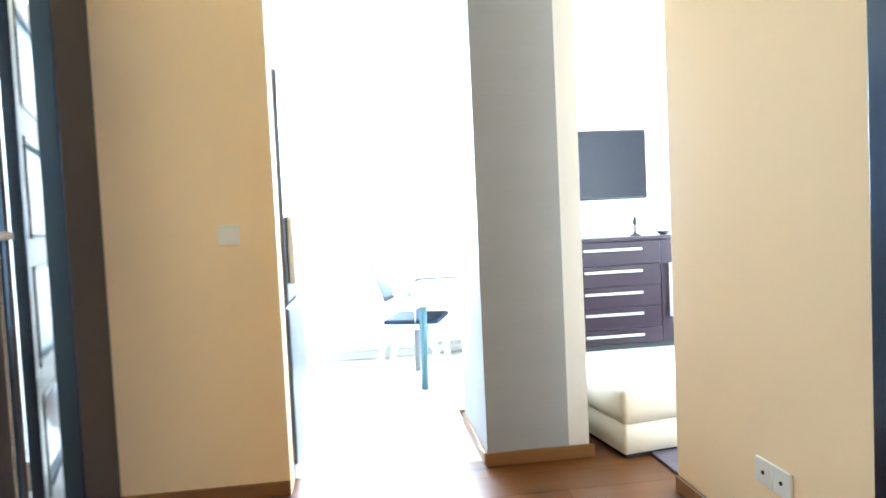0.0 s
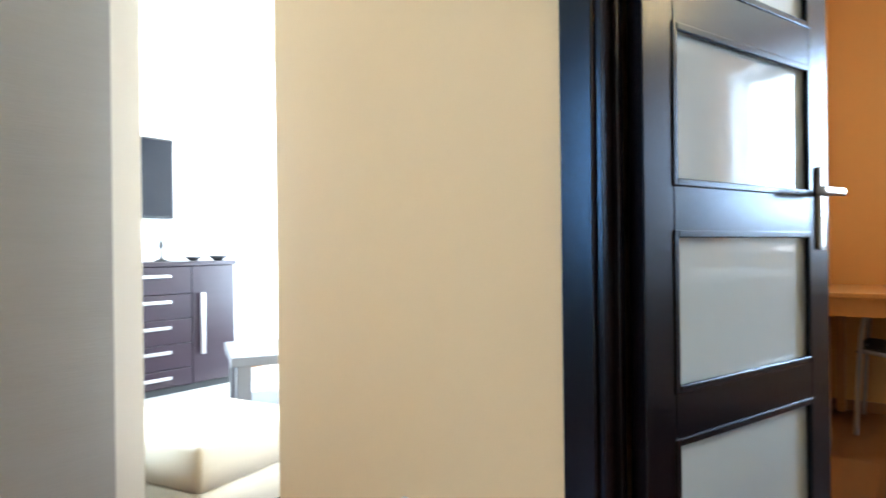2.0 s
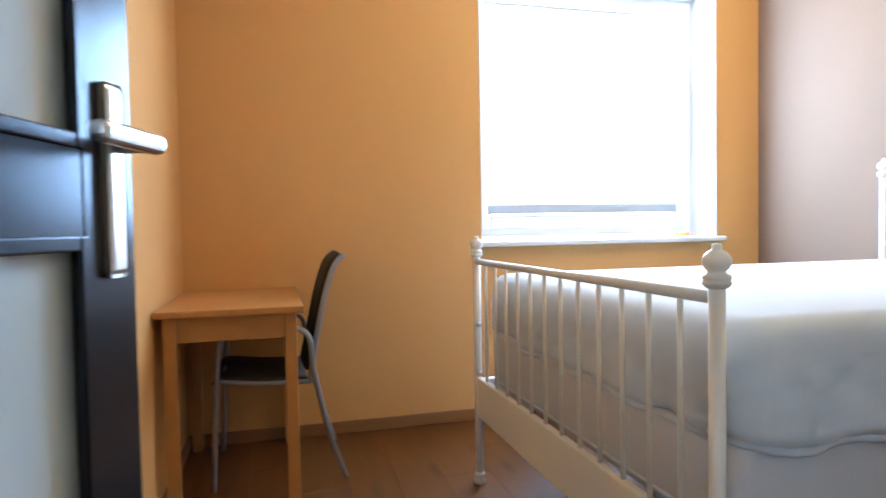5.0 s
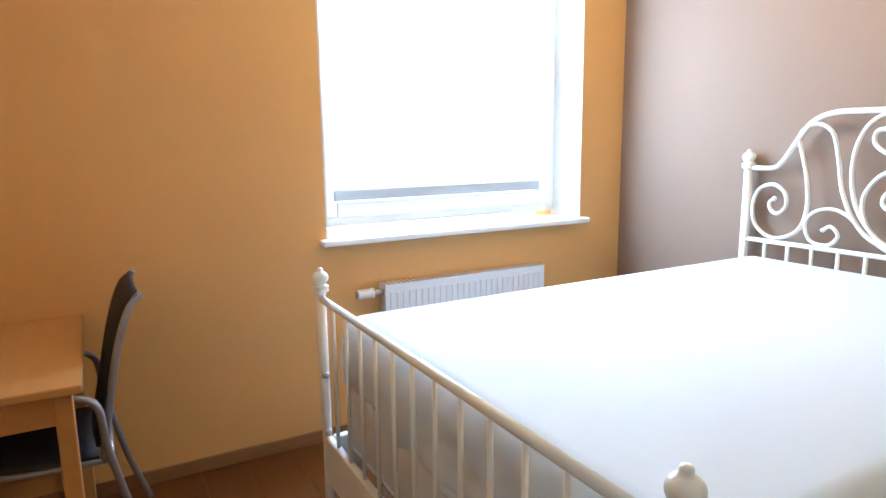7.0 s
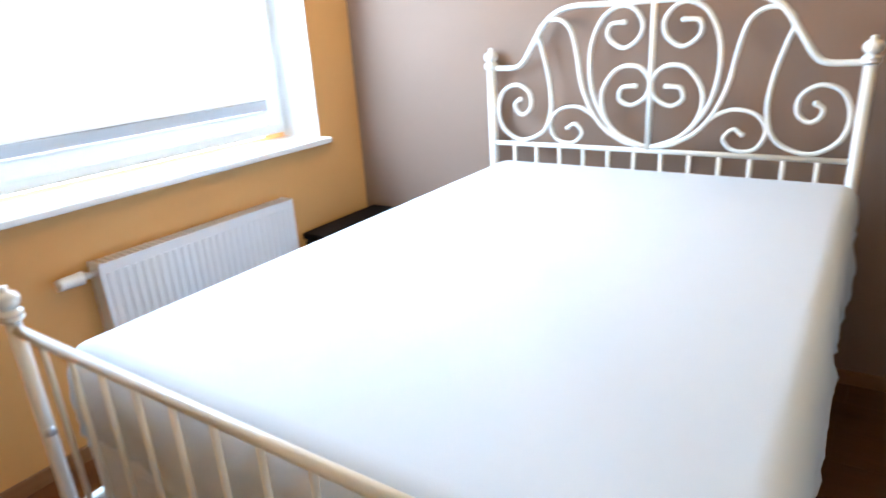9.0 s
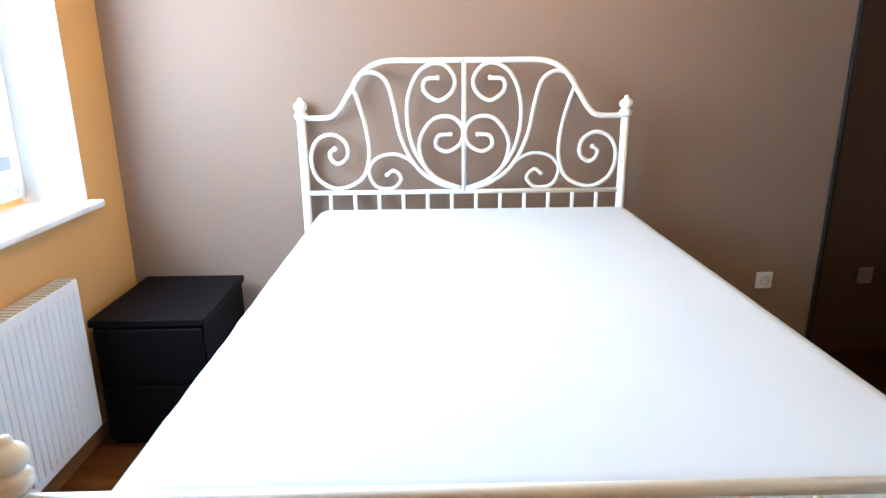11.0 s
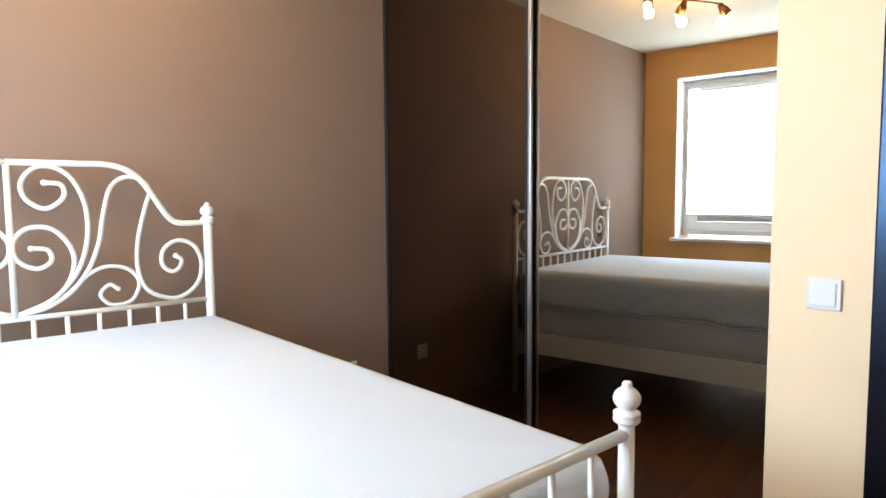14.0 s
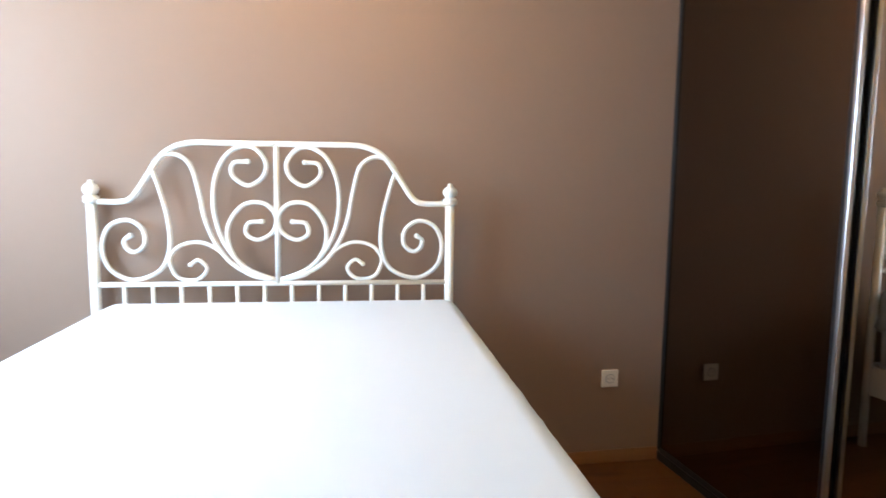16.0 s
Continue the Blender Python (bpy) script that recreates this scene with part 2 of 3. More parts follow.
def structure(name, bm, material, label="", category=""):
    return tagged(part(name, bm, material), label, category, kind="structure")


# ---------------------------------------------------------------- setting
CEIL = 2.60
WIN = (0.362, 1.79, 0.93, 2.345)


def wall_with_hole(x0, x1, y0, y1, z0, z1, along, a0, a1, h0, h1):
    """A wall with one opening; along is the axis that the wall runs on."""
    bm = bmesh.new()
    if along == "y":
        add_box(bm, x0, x1, y0, a0, z0, z1)
        add_box(bm, x0, x1, a1, y1, z0, z1)
        if h0 > z0:
            add_box(bm, x0, x1, a0, a1, z0, h0)
        add_box(bm, x0, x1, a0, a1, h1, z1)
    else:
        add_box(bm, x0, a0, y0, y1, z0, z1)
        add_box(bm, a1, x1, y0, y1, z0, z1)
        if h0 > z0:
            add_box(bm, a0, a1, y0, y1, z0, h0)
        add_box(bm, a0, a1, y0, y1, h1, z1)
    return bm


structure("ground", box(-300, 300, -300, 300, -6.2, -6.0), mat("far_ground", (0.10, 0.13, 0.06), rough=0.9, vary=0.4, scale=0.2), "grassy ground far below the windows", "ground")
structure("floor", box(-6.6, 0.0, -0.3, 7.25, -0.2, -0.006), M_SUBFLOOR, "oak laminate floor of wide planks", "floor")
structure("ceiling", box(-6.6, 0.4, -0.45, 7.5, CEIL, CEIL + 0.15), M_CEIL, "smooth white painted ceiling", "ceiling")
structure("wall_east_bedroom", wall_with_hole(0, 0.4, -0.3, 3.345, 0, CEIL, "y", WIN[0], WIN[1], WIN[2] - 0.02, WIN[3]), M_OCHRE, "ochre painted wall with a window", "wall")
structure("wall_south", box(-3.9, 0.4, -0.16, 0, 0, CEIL, m=pose(0, 0.072, 0, 0, 0, 3.2)), M_MAUVE, "matt mauve brown painted wall behind the bed", "wall")
structure("wall_north_bedroom", box(-2.97, 0, 3.245, 3.345, 0, CEIL), M_OCHRE, "ochre painted wall beside the desk", "wall")
structure("wall_north_bedroom_back", box(-2.97, 0.4, 3.345, 3.39, 0, CEIL), M_WHITE, "white painted living room wall", "wall")
bm = bmesh.new()
add_box(bm, -3.12, -2.97, 2.0, 2.312, 0, CEIL)
add_box(bm, -3.12, -2.97, 2.312, 3.335, 2.07, CEIL)
add_box(bm, -3.12, -2.97, 3.335, 4.372, 0, CEIL)
structure("wall_west_bedroom", bm, M_HALL, "cream painted wall with the bedroom doorway", "wall")
structure("wall_wardrobe_back", box(-4.0, -3.9, -0.3, 2.10, 0, CEIL), M_HALL, "cream painted hall wall", "wall")
structure("wall_wardrobe_side", box(-3.9, -3.12, 2.0, 2.10, 0, CEIL), M_HALL, "cream painted hall wall", "wall")
bm = bmesh.new()
add_box(bm, -5.5, -5.36, 0.5, 4.10, 0, CEIL)
add_box(bm, -5.5, -5.36, 4.10, 4.69, 2.10, CEIL)
structure("wall_west_hall", bm, M_HALL, "cream painted hall wall with dark doors", "wall")
structure("wall_west_kitchen", box(-6.1, -6.0, 4.82, 7.25, 0, CEIL), M_WHITE, "white painted kitchen wall", "wall")
structure("wall_west_room_side", box(-6.5, -5.5, 3.95, 4.05, 0, CEIL), M_HALL, "cream wall of the room behind the open door", "wall")
structure("wall_south_hall", box(-5.5, -4.0, 0.35, 0.5, 0, CEIL), M_HALL, "cream painted hall end wall", "wall")
structure("wall_west_room", box(-6.6, -6.5, 3.4, 5.6, 0, CEIL), M_HALL, "cream wall of the room behind the open door", "wall")
structure("wall_north_hall", box(-5.36, -4.645, 4.69, 4.82, 0, CEIL), M_HALL, "cream painted hall wall beside the kitchen opening", "wall")
structure("wall_partition", box(-3.80, -3.425, 4.785, 5.40, 0, CEIL), M_GREY, "grey wallpapered partition between kitchen and living room", "wall")
structure("wall_partition_end", box(-3.425, -3.325, 4.80, 5.40, 0, CEIL), M_WHITE, "white painted edge of the partition", "wall")
structure("wall_north", wall_with_hole(-6.1, 0.4, 7.25, 7.45, 0, CEIL, "x", -4.75, -3.25, 0.95, 2.25), M_WHITE, "white painted wall of kitchen and living room", "wall")
structure("wall_east_living", wall_with_hole(0, 0.4, 3.39, 7.25, 0, CEIL, "y", 4.6, 6.4, 0.0, 2.25), M_WHITE, "white painted wall with a balcony window", "wall")


def skirting(name, a, b, side, material=M_SKIRT, label="oak coloured skirting board"):
    """An oak skirting board on the floor from a to b, its thickness to the left (1) or right (-1) of that way."""
    a, b = Vector(a), Vector(b)
    d = (b - a)
    ang = math.degrees(math.atan2(d.y, d.x))
    bm = bmesh.new()
    y0, y1 = (0.0, 0.014) if side > 0 else (-0.014, 0.0)
    add_box(bm, 0, d.length, y0, y1, 0, 0.06, 0.004, pose(a.x, a.y, 0, 0, 0, ang))
    structure(name, bm, material, label, "baseboard")


skirting("baseboard_east", (0, 0.09), (0, 3.245), 1)
skirting("baseboard_south", (0, 0.072), (-3.20, -0.107), -1)
skirting("baseboard_north", (0, 3.245), (-2.95, 3.245), 1)
skirting("baseboard_pier", (-2.97, 2.0), (-2.97, 2.25), -1)
skirting("baseboard_hall_east", (-3.12, 3.398), (-3.12, 4.372), 1)
skirting("baseboard_hall_north", (-5.36, 4.69), (-4.645, 4.69), -1)
skirting("baseboard_partition", (-3.81, 4.785), (-3.31, 4.785), -1)
skirting("baseboard_partition_side", (-3.80, 4.79), (-3.80, 5.40), 1)
skirting("baseboard_living", (-3.25, 7.25), (0, 7.25), -1)
skirting("baseboard_kitchen", (-6.0, 7.25), (-3.25, 7.25), -1, M_TILE, "pale tiled skirting of the kitchen")

# bedroom window: lined reveal, frame, sash, glass, sill
y0, y1, z0, z1 = WIN
window = thing("window_1", "white plastic window with a closed roller blind", "window", pose(0, 0, 0))
window["kind"] = "structure"
bm = bmesh.new()
add_box(bm, -0.001, 0.24, y0 - 0.003, y0 + 0.006, z0, z1)
add_box(bm, -0.001, 0.24, y1 - 0.006, y1 + 0.003, z0, z1)
add_box(bm, -0.001, 0.24, y0 + 0.006, y1 - 0.006, z1 - 0.006, z1 + 0.003)
part("reveal", bm, M_WHITE, window)


def frame_ring(y0, y1, z0, z1, x0, x1, w, bevel=0.006):
    bm = bmesh.new()
    add_box(bm, x0, x1, y0, y0 + w, z0, z1, bevel)
    add_box(bm, x0, x1, y1 - w, y1, z0, z1, bevel)
    add_box(bm, x0, x1, y0 + w, y1 - w, z0, z0 + w, bevel)
    add_box(bm, x0, x1, y0 + w, y1 - w, z1 - w, z1, bevel)
    return bm


part("window_frame", frame_ring(y0 + 0.006, y1 - 0.006, z0 + 0.02, z1 - 0.006, 0.22, 0.29, 0.05), M_PVC, window)
sash = part("sash", frame_ring(y0 + 0.05, y1 - 0.05, z0 + 0.062, z1 - 0.05, 0.20, 0.265, 0.075, 0.01), M_PVC, window)
pane = part("pane", box(0.235, 0.245, y0 + 0.12, y1 - 0.12, z0 + 0.13, z1 - 0.12), M_GLASS, sash)
pane.visible_shadow = False
bm = bmesh.new()
add_box(bm, 0.188, 0.206, 0.927, 1.292, z1 - 0.075, z1 - 0.052, 0.004)
add_box(bm, 0.185, 0.19, 0.945, 1.275, z1 - 0.070, z1 - 0.058)
part("trickle_vent", bm, M_PVC, window)
part("window_sill", box(-0.055, 0.225, y0 - 0.030, y1 + 0.035, z0 - 0.028, z0, 0.008), M_SILL, window, "white window board with a rounded nose")

blind = thing("roller_blind", "white roller blind pulled down over the window glass", "blind", pose(0, 0, 0))
part("cassette", box(0.155, 0.198, 0.505, 1.69, z1 - 0.115, z1 - 0.08, 0.012), M_PVC, blind)
part("cloth", box(0.176, 0.179, 0.51, 1.685, 1.121, z1 - 0.115), M_BLIND, blind)
part("bottom_bar", box(0.166, 0.19, 0.507, 1.688, 1.076, 1.122, 0.005), M_GREYBAR, blind, "grey bottom bar")

tagged(part("backdrop_1", box(0.9, 0.92, -0.6, 2.7, -0.2, 3.6), M_SKYGLOW), "plain bright sky outside the bedroom window", "backdrop", kind="structure")
tagged(part("backdrop_2", box(-6.0, -2.2, 8.0, 8.02, -0.2, 3.6), M_SKYGLOW), "plain bright sky outside the kitchen window", "backdrop", kind="structure")
# kitchen and living windows, closed white frames
for name, args in (("window_2", (-4.75, -3.25, 0.95, 2.25, "x")), ("window_3", (4.6, 6.4, 0.0, 2.25, "y"))):
    a0, a1, h0, h1, ax = args
    w = thing(name, "white framed window full of bright daylight", "window", pose(0.05, 0, 0))
    w["kind"] = "structure"
    if ax == "x":
        ring = frame_ring(-a1, -a0, h0, h1, 0.2, 0.27, 0.07)
        w.matrix_basis = Matrix(((0, -1, 0, 0), (1, 0, 0, 7.1), (0, 0, 1, 0), (0, 0, 0, 1)))
        mull = box(0.2, 0.27, -(a0 + a1) / 2 - 0.05, -(a0 + a1) / 2 + 0.05, h0 + 0.07, h1 - 0.07, 0.006)
    else:
        ring = frame_ring(a0, a1, h0, h1, 0.2, 0.27, 0.07)
        mull = box(0.2, 0.27, (a0 + a1) / 2 - 0.05, (a0 + a1) / 2 + 0.05, h0 + 0.07, h1 - 0.07, 0.006)
    part("window_frame", ring, M_PVC, w)
    part("mullion", mull, M_PVC, w)


# ---------------------------------------------------------------- doors
def door_leaf(name, label, at):
    """A dark panelled leaf with four frosted panes; hinge at the origin, leaf along +x."""
    d = thing(name, label, "door", at)
    d["kind"] = "structure"
    L, T, HT = 0.85, 0.042, 2.03
    g0, g1 = 0.107, 0.740
    panes = ((0.175, 0.535), (0.646, 0.998), (1.107, 1.46), (1.575, 1.93))
    bm = bmesh.new()
    add_box(bm, 0, g0, 0, T, 0.01, HT, 0.003)
    add_box(bm, g1, L, 0, T, 0.01, HT, 0.003)
    edges = [0.01] + [z for p in panes for z in p] + [HT]
    for a, b in zip(edges[::2], edges[1::2]):
        add_box(bm, g0, g1, 0, T, a, b, 0.002)
    leaf = part("leaf", bm, M_WENGE, d)
    for a, b in panes:
        p = part("pane", box(g0 - 0.004, g1 + 0.004, 0.016, 0.026, a - 0.004, b + 0.004), M_FROST, d, "frosted white glass pane")
        bm = bmesh.new()
        for s0, s1 in ((-0.004, 0.008), (T - 0.008, T + 0.004)):
            add_box(bm, g0 - 0.006, g0 + 0.012, s0, s1, a - 0.006, b + 0.006, 0.003)
            add_box(bm, g1 - 0.012, g1 + 0.006, s0, s1, a - 0.006, b + 0.006, 0.003)
            add_box(bm, g0 + 0.012, g1 - 0.012, s0, s1, a - 0.006, a + 0.012, 0.003)
            add_box(bm, g0 + 0.012, g1 - 0.012, s0, s1, b - 0.012, b + 0.006, 0.003)
        part("glazing_bead", bm, M_WENGE, p)
    bm = bmesh.new()
    for s in (-1, 1):
        ys = (-0.011, 0.001) if s < 0 else (T - 0.001, T + 0.011)
        add_box(bm, L - 0.075, L - 0.033, ys[0], ys[1], 0.952, 1.187, 0.010, seg=3)
    plate = part("handle_plate", bm, M_STEEL, d, "brushed steel handle plate")
    bm = bmesh.new()
    for s, yy in ((-1, -0.01), (1, T + 0.01)):
        add_tube(bm, [(L - 0.054, yy, 1.112), (L - 0.054, yy + s * 0.045, 1.112)], 0.010, 12)
        add_box(bm, L - 0.175, L - 0.042, min(yy + s * 0.035, yy + s * 0.058), max(yy + s * 0.035, yy + s * 0.058), 1.10, 1.124, 0.008, seg=3)
    part("lever", bm, M_STEEL, plate, "brushed steel lever")
    return d


def casing(name, y0, y1, x0, x1, top, side_x, width=0.09):
    """Dark door lining with flat architraves on the sides given."""
    d = thing(name, "dark wenge door frame", "door frame", pose(0, 0, 0))
    d["kind"] = "structure"
    part("jamb", box(x0, x1, y0 - 0.02, y0 + 0.02, 0, top, 0.002), M_WENGE, d)
    part("jamb", box(x0, x1, y1 - 0.02, y1 + 0.02, 0, top, 0.002), M_WENGE, d)
    part("head", box(x0, x1, y0 + 0.02, y1 - 0.02, top - 0.04, top, 0.002), M_WENGE, d)
    for sx, s in side_x:
        a, b = (sx - 0.014, sx + 0.002) if s < 0 else (sx - 0.002, sx + 0.014)
        part("architrave", box(a, b, y0 - 0.02 - width, y0 + 0.006, 0, top + width, 0.005), M_WENGE, d)
        part("architrave", box(a, b, y1 - 0.006, y1 + 0.02 + width, 0, top + width, 0.005), M_WENGE, d)
        part("architrave", box(a, b, y0 + 0.006, y1 - 0.006, top - 0.03, top + width, 0.005), M_WENGE, d)
        # the raised stop that catches the light
    part("stop", box(x0 + 0.05, x0 + 0.085, y1 - 0.034, y1 - 0.02, 0, top - 0.04, 0.003), M_WENGE, d)
    part("stop", box(x0 + 0.05, x0 + 0.085, y0 + 0.02, y0 + 0.034, 0, top - 0.04, 0.003), M_WENGE, d)
    return d


casing("door_frame_1", 2.312, 3.325, -3.12, -2.97, 2.08, ((-3.12, -1), (-2.97, 1)), width=0.05)
door_leaf("door_1", "open dark wenge door with frosted glass panes", pose(-3.035, 3.250, 0, 0, 0, -16.6))
frame_2 = thing("door_frame_2", "dark wenge door frame in the hall", "door frame", pose(0, 0, 0))
frame_2["kind"] = "structure"
part("jamb", box(-5.37, -5.30, 4.37, 4.675, 0, 2.10, 0.004), M_WENGE, frame_2)
part("jamb", box(-5.40, -5.345, 4.07, 4.11, 0, 2.10, 0.004), M_WENGE, frame_2)
part("head", box(-5.40, -5.33, 4.11, 4.37, 2.04, 2.12, 0.004), M_WENGE, frame_2)
door_leaf("door_2", "half open dark hall door with frosted panes", pose(-5.43, 4.37, 0, 0, 0, 107.6))
door_leaf("door_3", "closed dark hall door with frosted panes", pose(-5.345, 3.19, 0, 0, 0, 90))


# ---------------------------------------------------------------- bed
BX0, BX1, BYH, BYF = -2.165, -0.787, 0.063, 2.076
BED = thing("bed", "white metal double bed frame with scrolled headboard", "bed", pose((BX0 + BX1) / 2, 1.04, 0))
RAIL = 0.89


def bed_local(x, y, z):
    return (x - (BX0 + BX1) / 2, y - 1.04, z)


def finial(x, y, z, s=1.0, wide=1.1):
    """Collar rings and a ball with a small knob."""
    prof = [(0.0155, -0.004), (0.022, 0.0), (0.0255, 0.004), (0.0260, 0.009), (0.0235, 0.0125), (0.0258, 0.016), (0.0258, 0.022), (0.020, 0.026), (0.0165, 0.029)]
    prof += [(0.0265 * math.sin(a), 0.0505 - 0.0245 * math.cos(a)) for a in (math.radians(q) for q in range(40, 160, 12))]
    prof += [(0.0095, 0.0745), (0.0098, 0.081), (0.0075, 0.0855), (0.002, 0.087)]
    return lathe([(r * s * wide, h * s) for r, h in prof], bed_local(x, y, z))


head = part("headboard", tube([bed_local(BX0, BYH, RAIL), bed_local(BX1, BYH, RAIL)], 0.0105), M_IRON, BED, "white scrolled headboard")
for x in (BX0, BX1):
    p = part("post", lathe([(0.0185, 0.0), (0.0185, 1.212)], bed_local(x, BYH, 0), 16), M_IRON, BED)
    f = finial(x, BYH, 1.208)
    part("finial", f, M_IRON, p)
    p = part("post", lathe([(0.0148, 0.03), (0.0148, 0.897)], bed_local(x, BYF, 0), 16), M_IRON, BED)
    part("finial", finial(x, BYF, 0.893, 0.89, 1.06), M_IRON, p)
    part("foot", lathe([(0.018, 0.0), (0.022, 0.005), (0.022, 0.018), (0.017, 0.024), (0.021, 0.030), (0.021, 0.040), (0.0165, 0.046)], bed_local(x, BYF, 0), 16), M_IRON, p)

KU, KV = 0.00220, 0.00227


def iron(points, r, name):
    """A wrought bar of the headboard and its mirror image; points are (across, up) in bar units from the rail's middle."""
    for s in (-1, 1):
        path = smooth_path([bed_local((BX0 + BX1) / 2 + s * u * KU, BYH, RAIL + v * KV) for u, v in points], 5)
        bm = tube(path, r, 9)
        if name != "crown_bar":
            bmesh.ops.create_uvsphere(bm, u_segments=10, v_segments=7, radius=r * 1.3, matrix=Matrix.Translation(path[0]))
        part(name, bm, M_IRON, head)


iron([(313, 142), (262, 142), (242, 153), (222, 182), (201, 213), (184, 229), (162, 239), (136, 243), (100, 243), (50, 243), (0, 243)], 0.0115, "crown_bar")
iron([(252, 84), (262, 76), (258, 62), (244, 56), (228, 70), (231, 96), (256, 111), (286, 100), (299, 66), (288, 28), (250, 8), (203, 25), (186, 66), (189, 118), (203, 172), (211, 200), (196, 219), (170, 222),
      (147, 204), (134, 158), (124, 108), (100, 58), (64, 24), (4, 7)], 0.0085, "arch_scroll")
iron([(152, 34), (138, 42), (124, 26), (141, 8), (174, 12), (187, 42), (170, 66), (136, 73), (106, 61), (82, 38), (46, 14), (4, 5)], 0.0075, "small_scroll")
iron([(27, 109), (50, 106), (54, 87), (33, 77), (7, 92), (3, 120), (24, 141), (60, 137), (86, 100), (81, 58), (54, 26), (4, 6)], 0.0085, "heart_scroll")
iron([(50, 212), (74, 209), (76, 188), (50, 171), (24, 186), (18, 211), (36, 234), (62, 237), (90, 218), (108, 174), (108, 118), (91, 68), (56, 28), (8, 6)], 0.0085, "tall_scroll")
part("centre_bar", tube([bed_local((BX0 + BX1) / 2, BYH, RAIL), bed_local((BX0 + BX1) / 2, BYH, RAIL + 243 * KV)], 0.0105), M_IRON, head)
step = (BX1 - BX0) / 13
for i in range(1, 13):
    x = BX0 + step * i
    part("spindle", tube([bed_local(x, BYH, 0.42), bed_local(x, BYH, RAIL)], 0.0085, 8), M_IRON, head)
foot = part("footboard", tube([bed_local(BX0, BYF, 0.872), bed_local(BX1, BYF, 0.872)], 0.0115, 12), M_IRON, BED, "low white footboard with thin bars")
for i in range(1, 13):
    x = BX0 + step * i
    part("spindle", tube([bed_local(x, BYF, 0.42), bed_local(x, BYF, 0.872)], 0.0062, 8), M_IRON, foot)
part("foot_rail", box(*(v for a, b in zip(bed_local(BX0 + 0.015, BYF - 0.012, 0.27), bed_local(BX1 - 0.015, BYF + 0.012, 0.425)) for v in (a, b)), 0.006), M_IRON, BED)
part("head_rail", box(*(v for a, b in zip(bed_local(BX0 + 0.015, BYH - 0.012, 0.27), bed_local(BX1 - 0.015, BYH + 0.012, 0.425)) for v in (a, b)), 0.006), M_IRON, BED)
for x in (BX0, BX1):
    part("side_rail", box(*(v for a, b in zip(bed_local(x - 0.014, BYH + 0.02, 0.27), bed_local(x + 0.014, BYF - 0.02, 0.415)) for v in (a, b)), 0.006), M_IRON, BED)
    for z in (0.43, 0.62):
        part("bolt_cap", lathe([(0.012, 0), (0.012, 0.012), (0.006, 0.018)], bed_local(x - 0.012 * (1 if x > -1.5 else -1), BYF, z), 12), M_STEEL, foot)
for i in range(12):
    y = BYH + 0.14 + i * 0.155
    part("slat", box(*(v for a, b in zip(bed_local(BX0 + 0.02, y, 0.385), bed_local(BX1 - 0.02, y + 0.07, 0.40)) for v in (a, b))), M_PINE, BED)


def soft_block(x0, x1, y0, y1, profile, corner, folds, seed, at=(0, 0, 0)):
    """A cushion-like body: rounded plan, profile of (inset, z, fold) rings, folds as uneven gathers of the cloth."""
    pts, n = [], 22
    for cx, cy, a0 in ((x1 - corner, y1 - corner, 0), (x0 + corner, y1 - corner, 90), (x0 + corner, y0 + corner, 180), (x1 - corner, y0 + corner, 270)):
        for k in range(9):
            a = radians(a0 + 90 * k / 8)
            pts.append((cx + corner * math.cos(a), cy + corner * math.sin(a), math.cos(a), math.sin(a)))
    dense = []
    for i, p in enumerate(pts):
        q = pts[(i + 1) % len(pts)]
        k = max(1, int(math.hypot(q[0] - p[0], q[1] - p[1]) / 0.02))
        dense += [tuple(a + (b - a) * j / k for a, b in zip(p, q)) for j in range(k)]
    bm = bmesh.new()
    rings = []
    for inset, z, fold in profile:
        ring = []
        for px, py, nx, ny in dense:
            w = noise.noise(Vector((px * 6 + seed, py * 6, z * 9))) + 0.7 * noise.noise(Vector((px * 19 + z * 26, py * 19 + z * 26, seed))) + 0.3 * noise.noise(Vector((px * 45 + z * 60, py * 45 - z * 40, seed)))
            ridge = 0.30 - abs(noise.noise(Vector(((px + py) * 5.5 - z * 8, z * 2.5 + (px - py) * 2, seed + 11))))
            o = -inset + fold * folds * (w + 1.5 * ridge)
            dz = 0.9 * fold * folds * noise.noise(Vector((px * 6, py * 6, seed + 5)))
            ring.append(bm.verts.new((px + nx * o - at[0], py + ny * o - at[1], z + dz - at[2])))
        rings.append(ring)
    m = len(dense)
    for a, b in zip(rings, rings[1:]):
        for k in range(m):
            bm.faces.new((a[k], a[(k + 1) % m], b[(k + 1) % m], b[k])).smooth = True
    bm.faces.new(list(reversed(rings[0])))
    bm.faces.new(rings[-1]).smooth = True
    return bm


LOWER = thing("bed_mattress", "pale grey lower mattress on the bed frame", "mattress", pose(-1.50, 1.06, 0.40))
part("cover", soft_block(-2.165, -0.84, 0.09, 2.04, [(0.02, 0.40, 0), (0.004, 0.415, 0.2), (0.0, 0.5, 0.3), (0.0, 0.6, 0.3), (0.01, 0.612, 0.1)], 0.05, 0.012, 3, (-1.50, 1.06, 0.40)), M_BOX, LOWER)
for z in (0.428, 0.594):
    part("piping", soft_block(-2.165, -0.84, 0.09, 2.04, [(0.006, z - 0.004, 0.25), (-0.003, z - 0.002, 0.25), (-0.003, z + 0.002, 0.25), (0.006, z + 0.004, 0.25)], 0.05, 0.012, 3, (-1.50, 1.06, 0.40)), M_BOX, LOWER)
MAT = thing("mattress", "thick mattress under a creased white fitted sheet", "mattress", pose(-1.55, 1.06, 0.6))
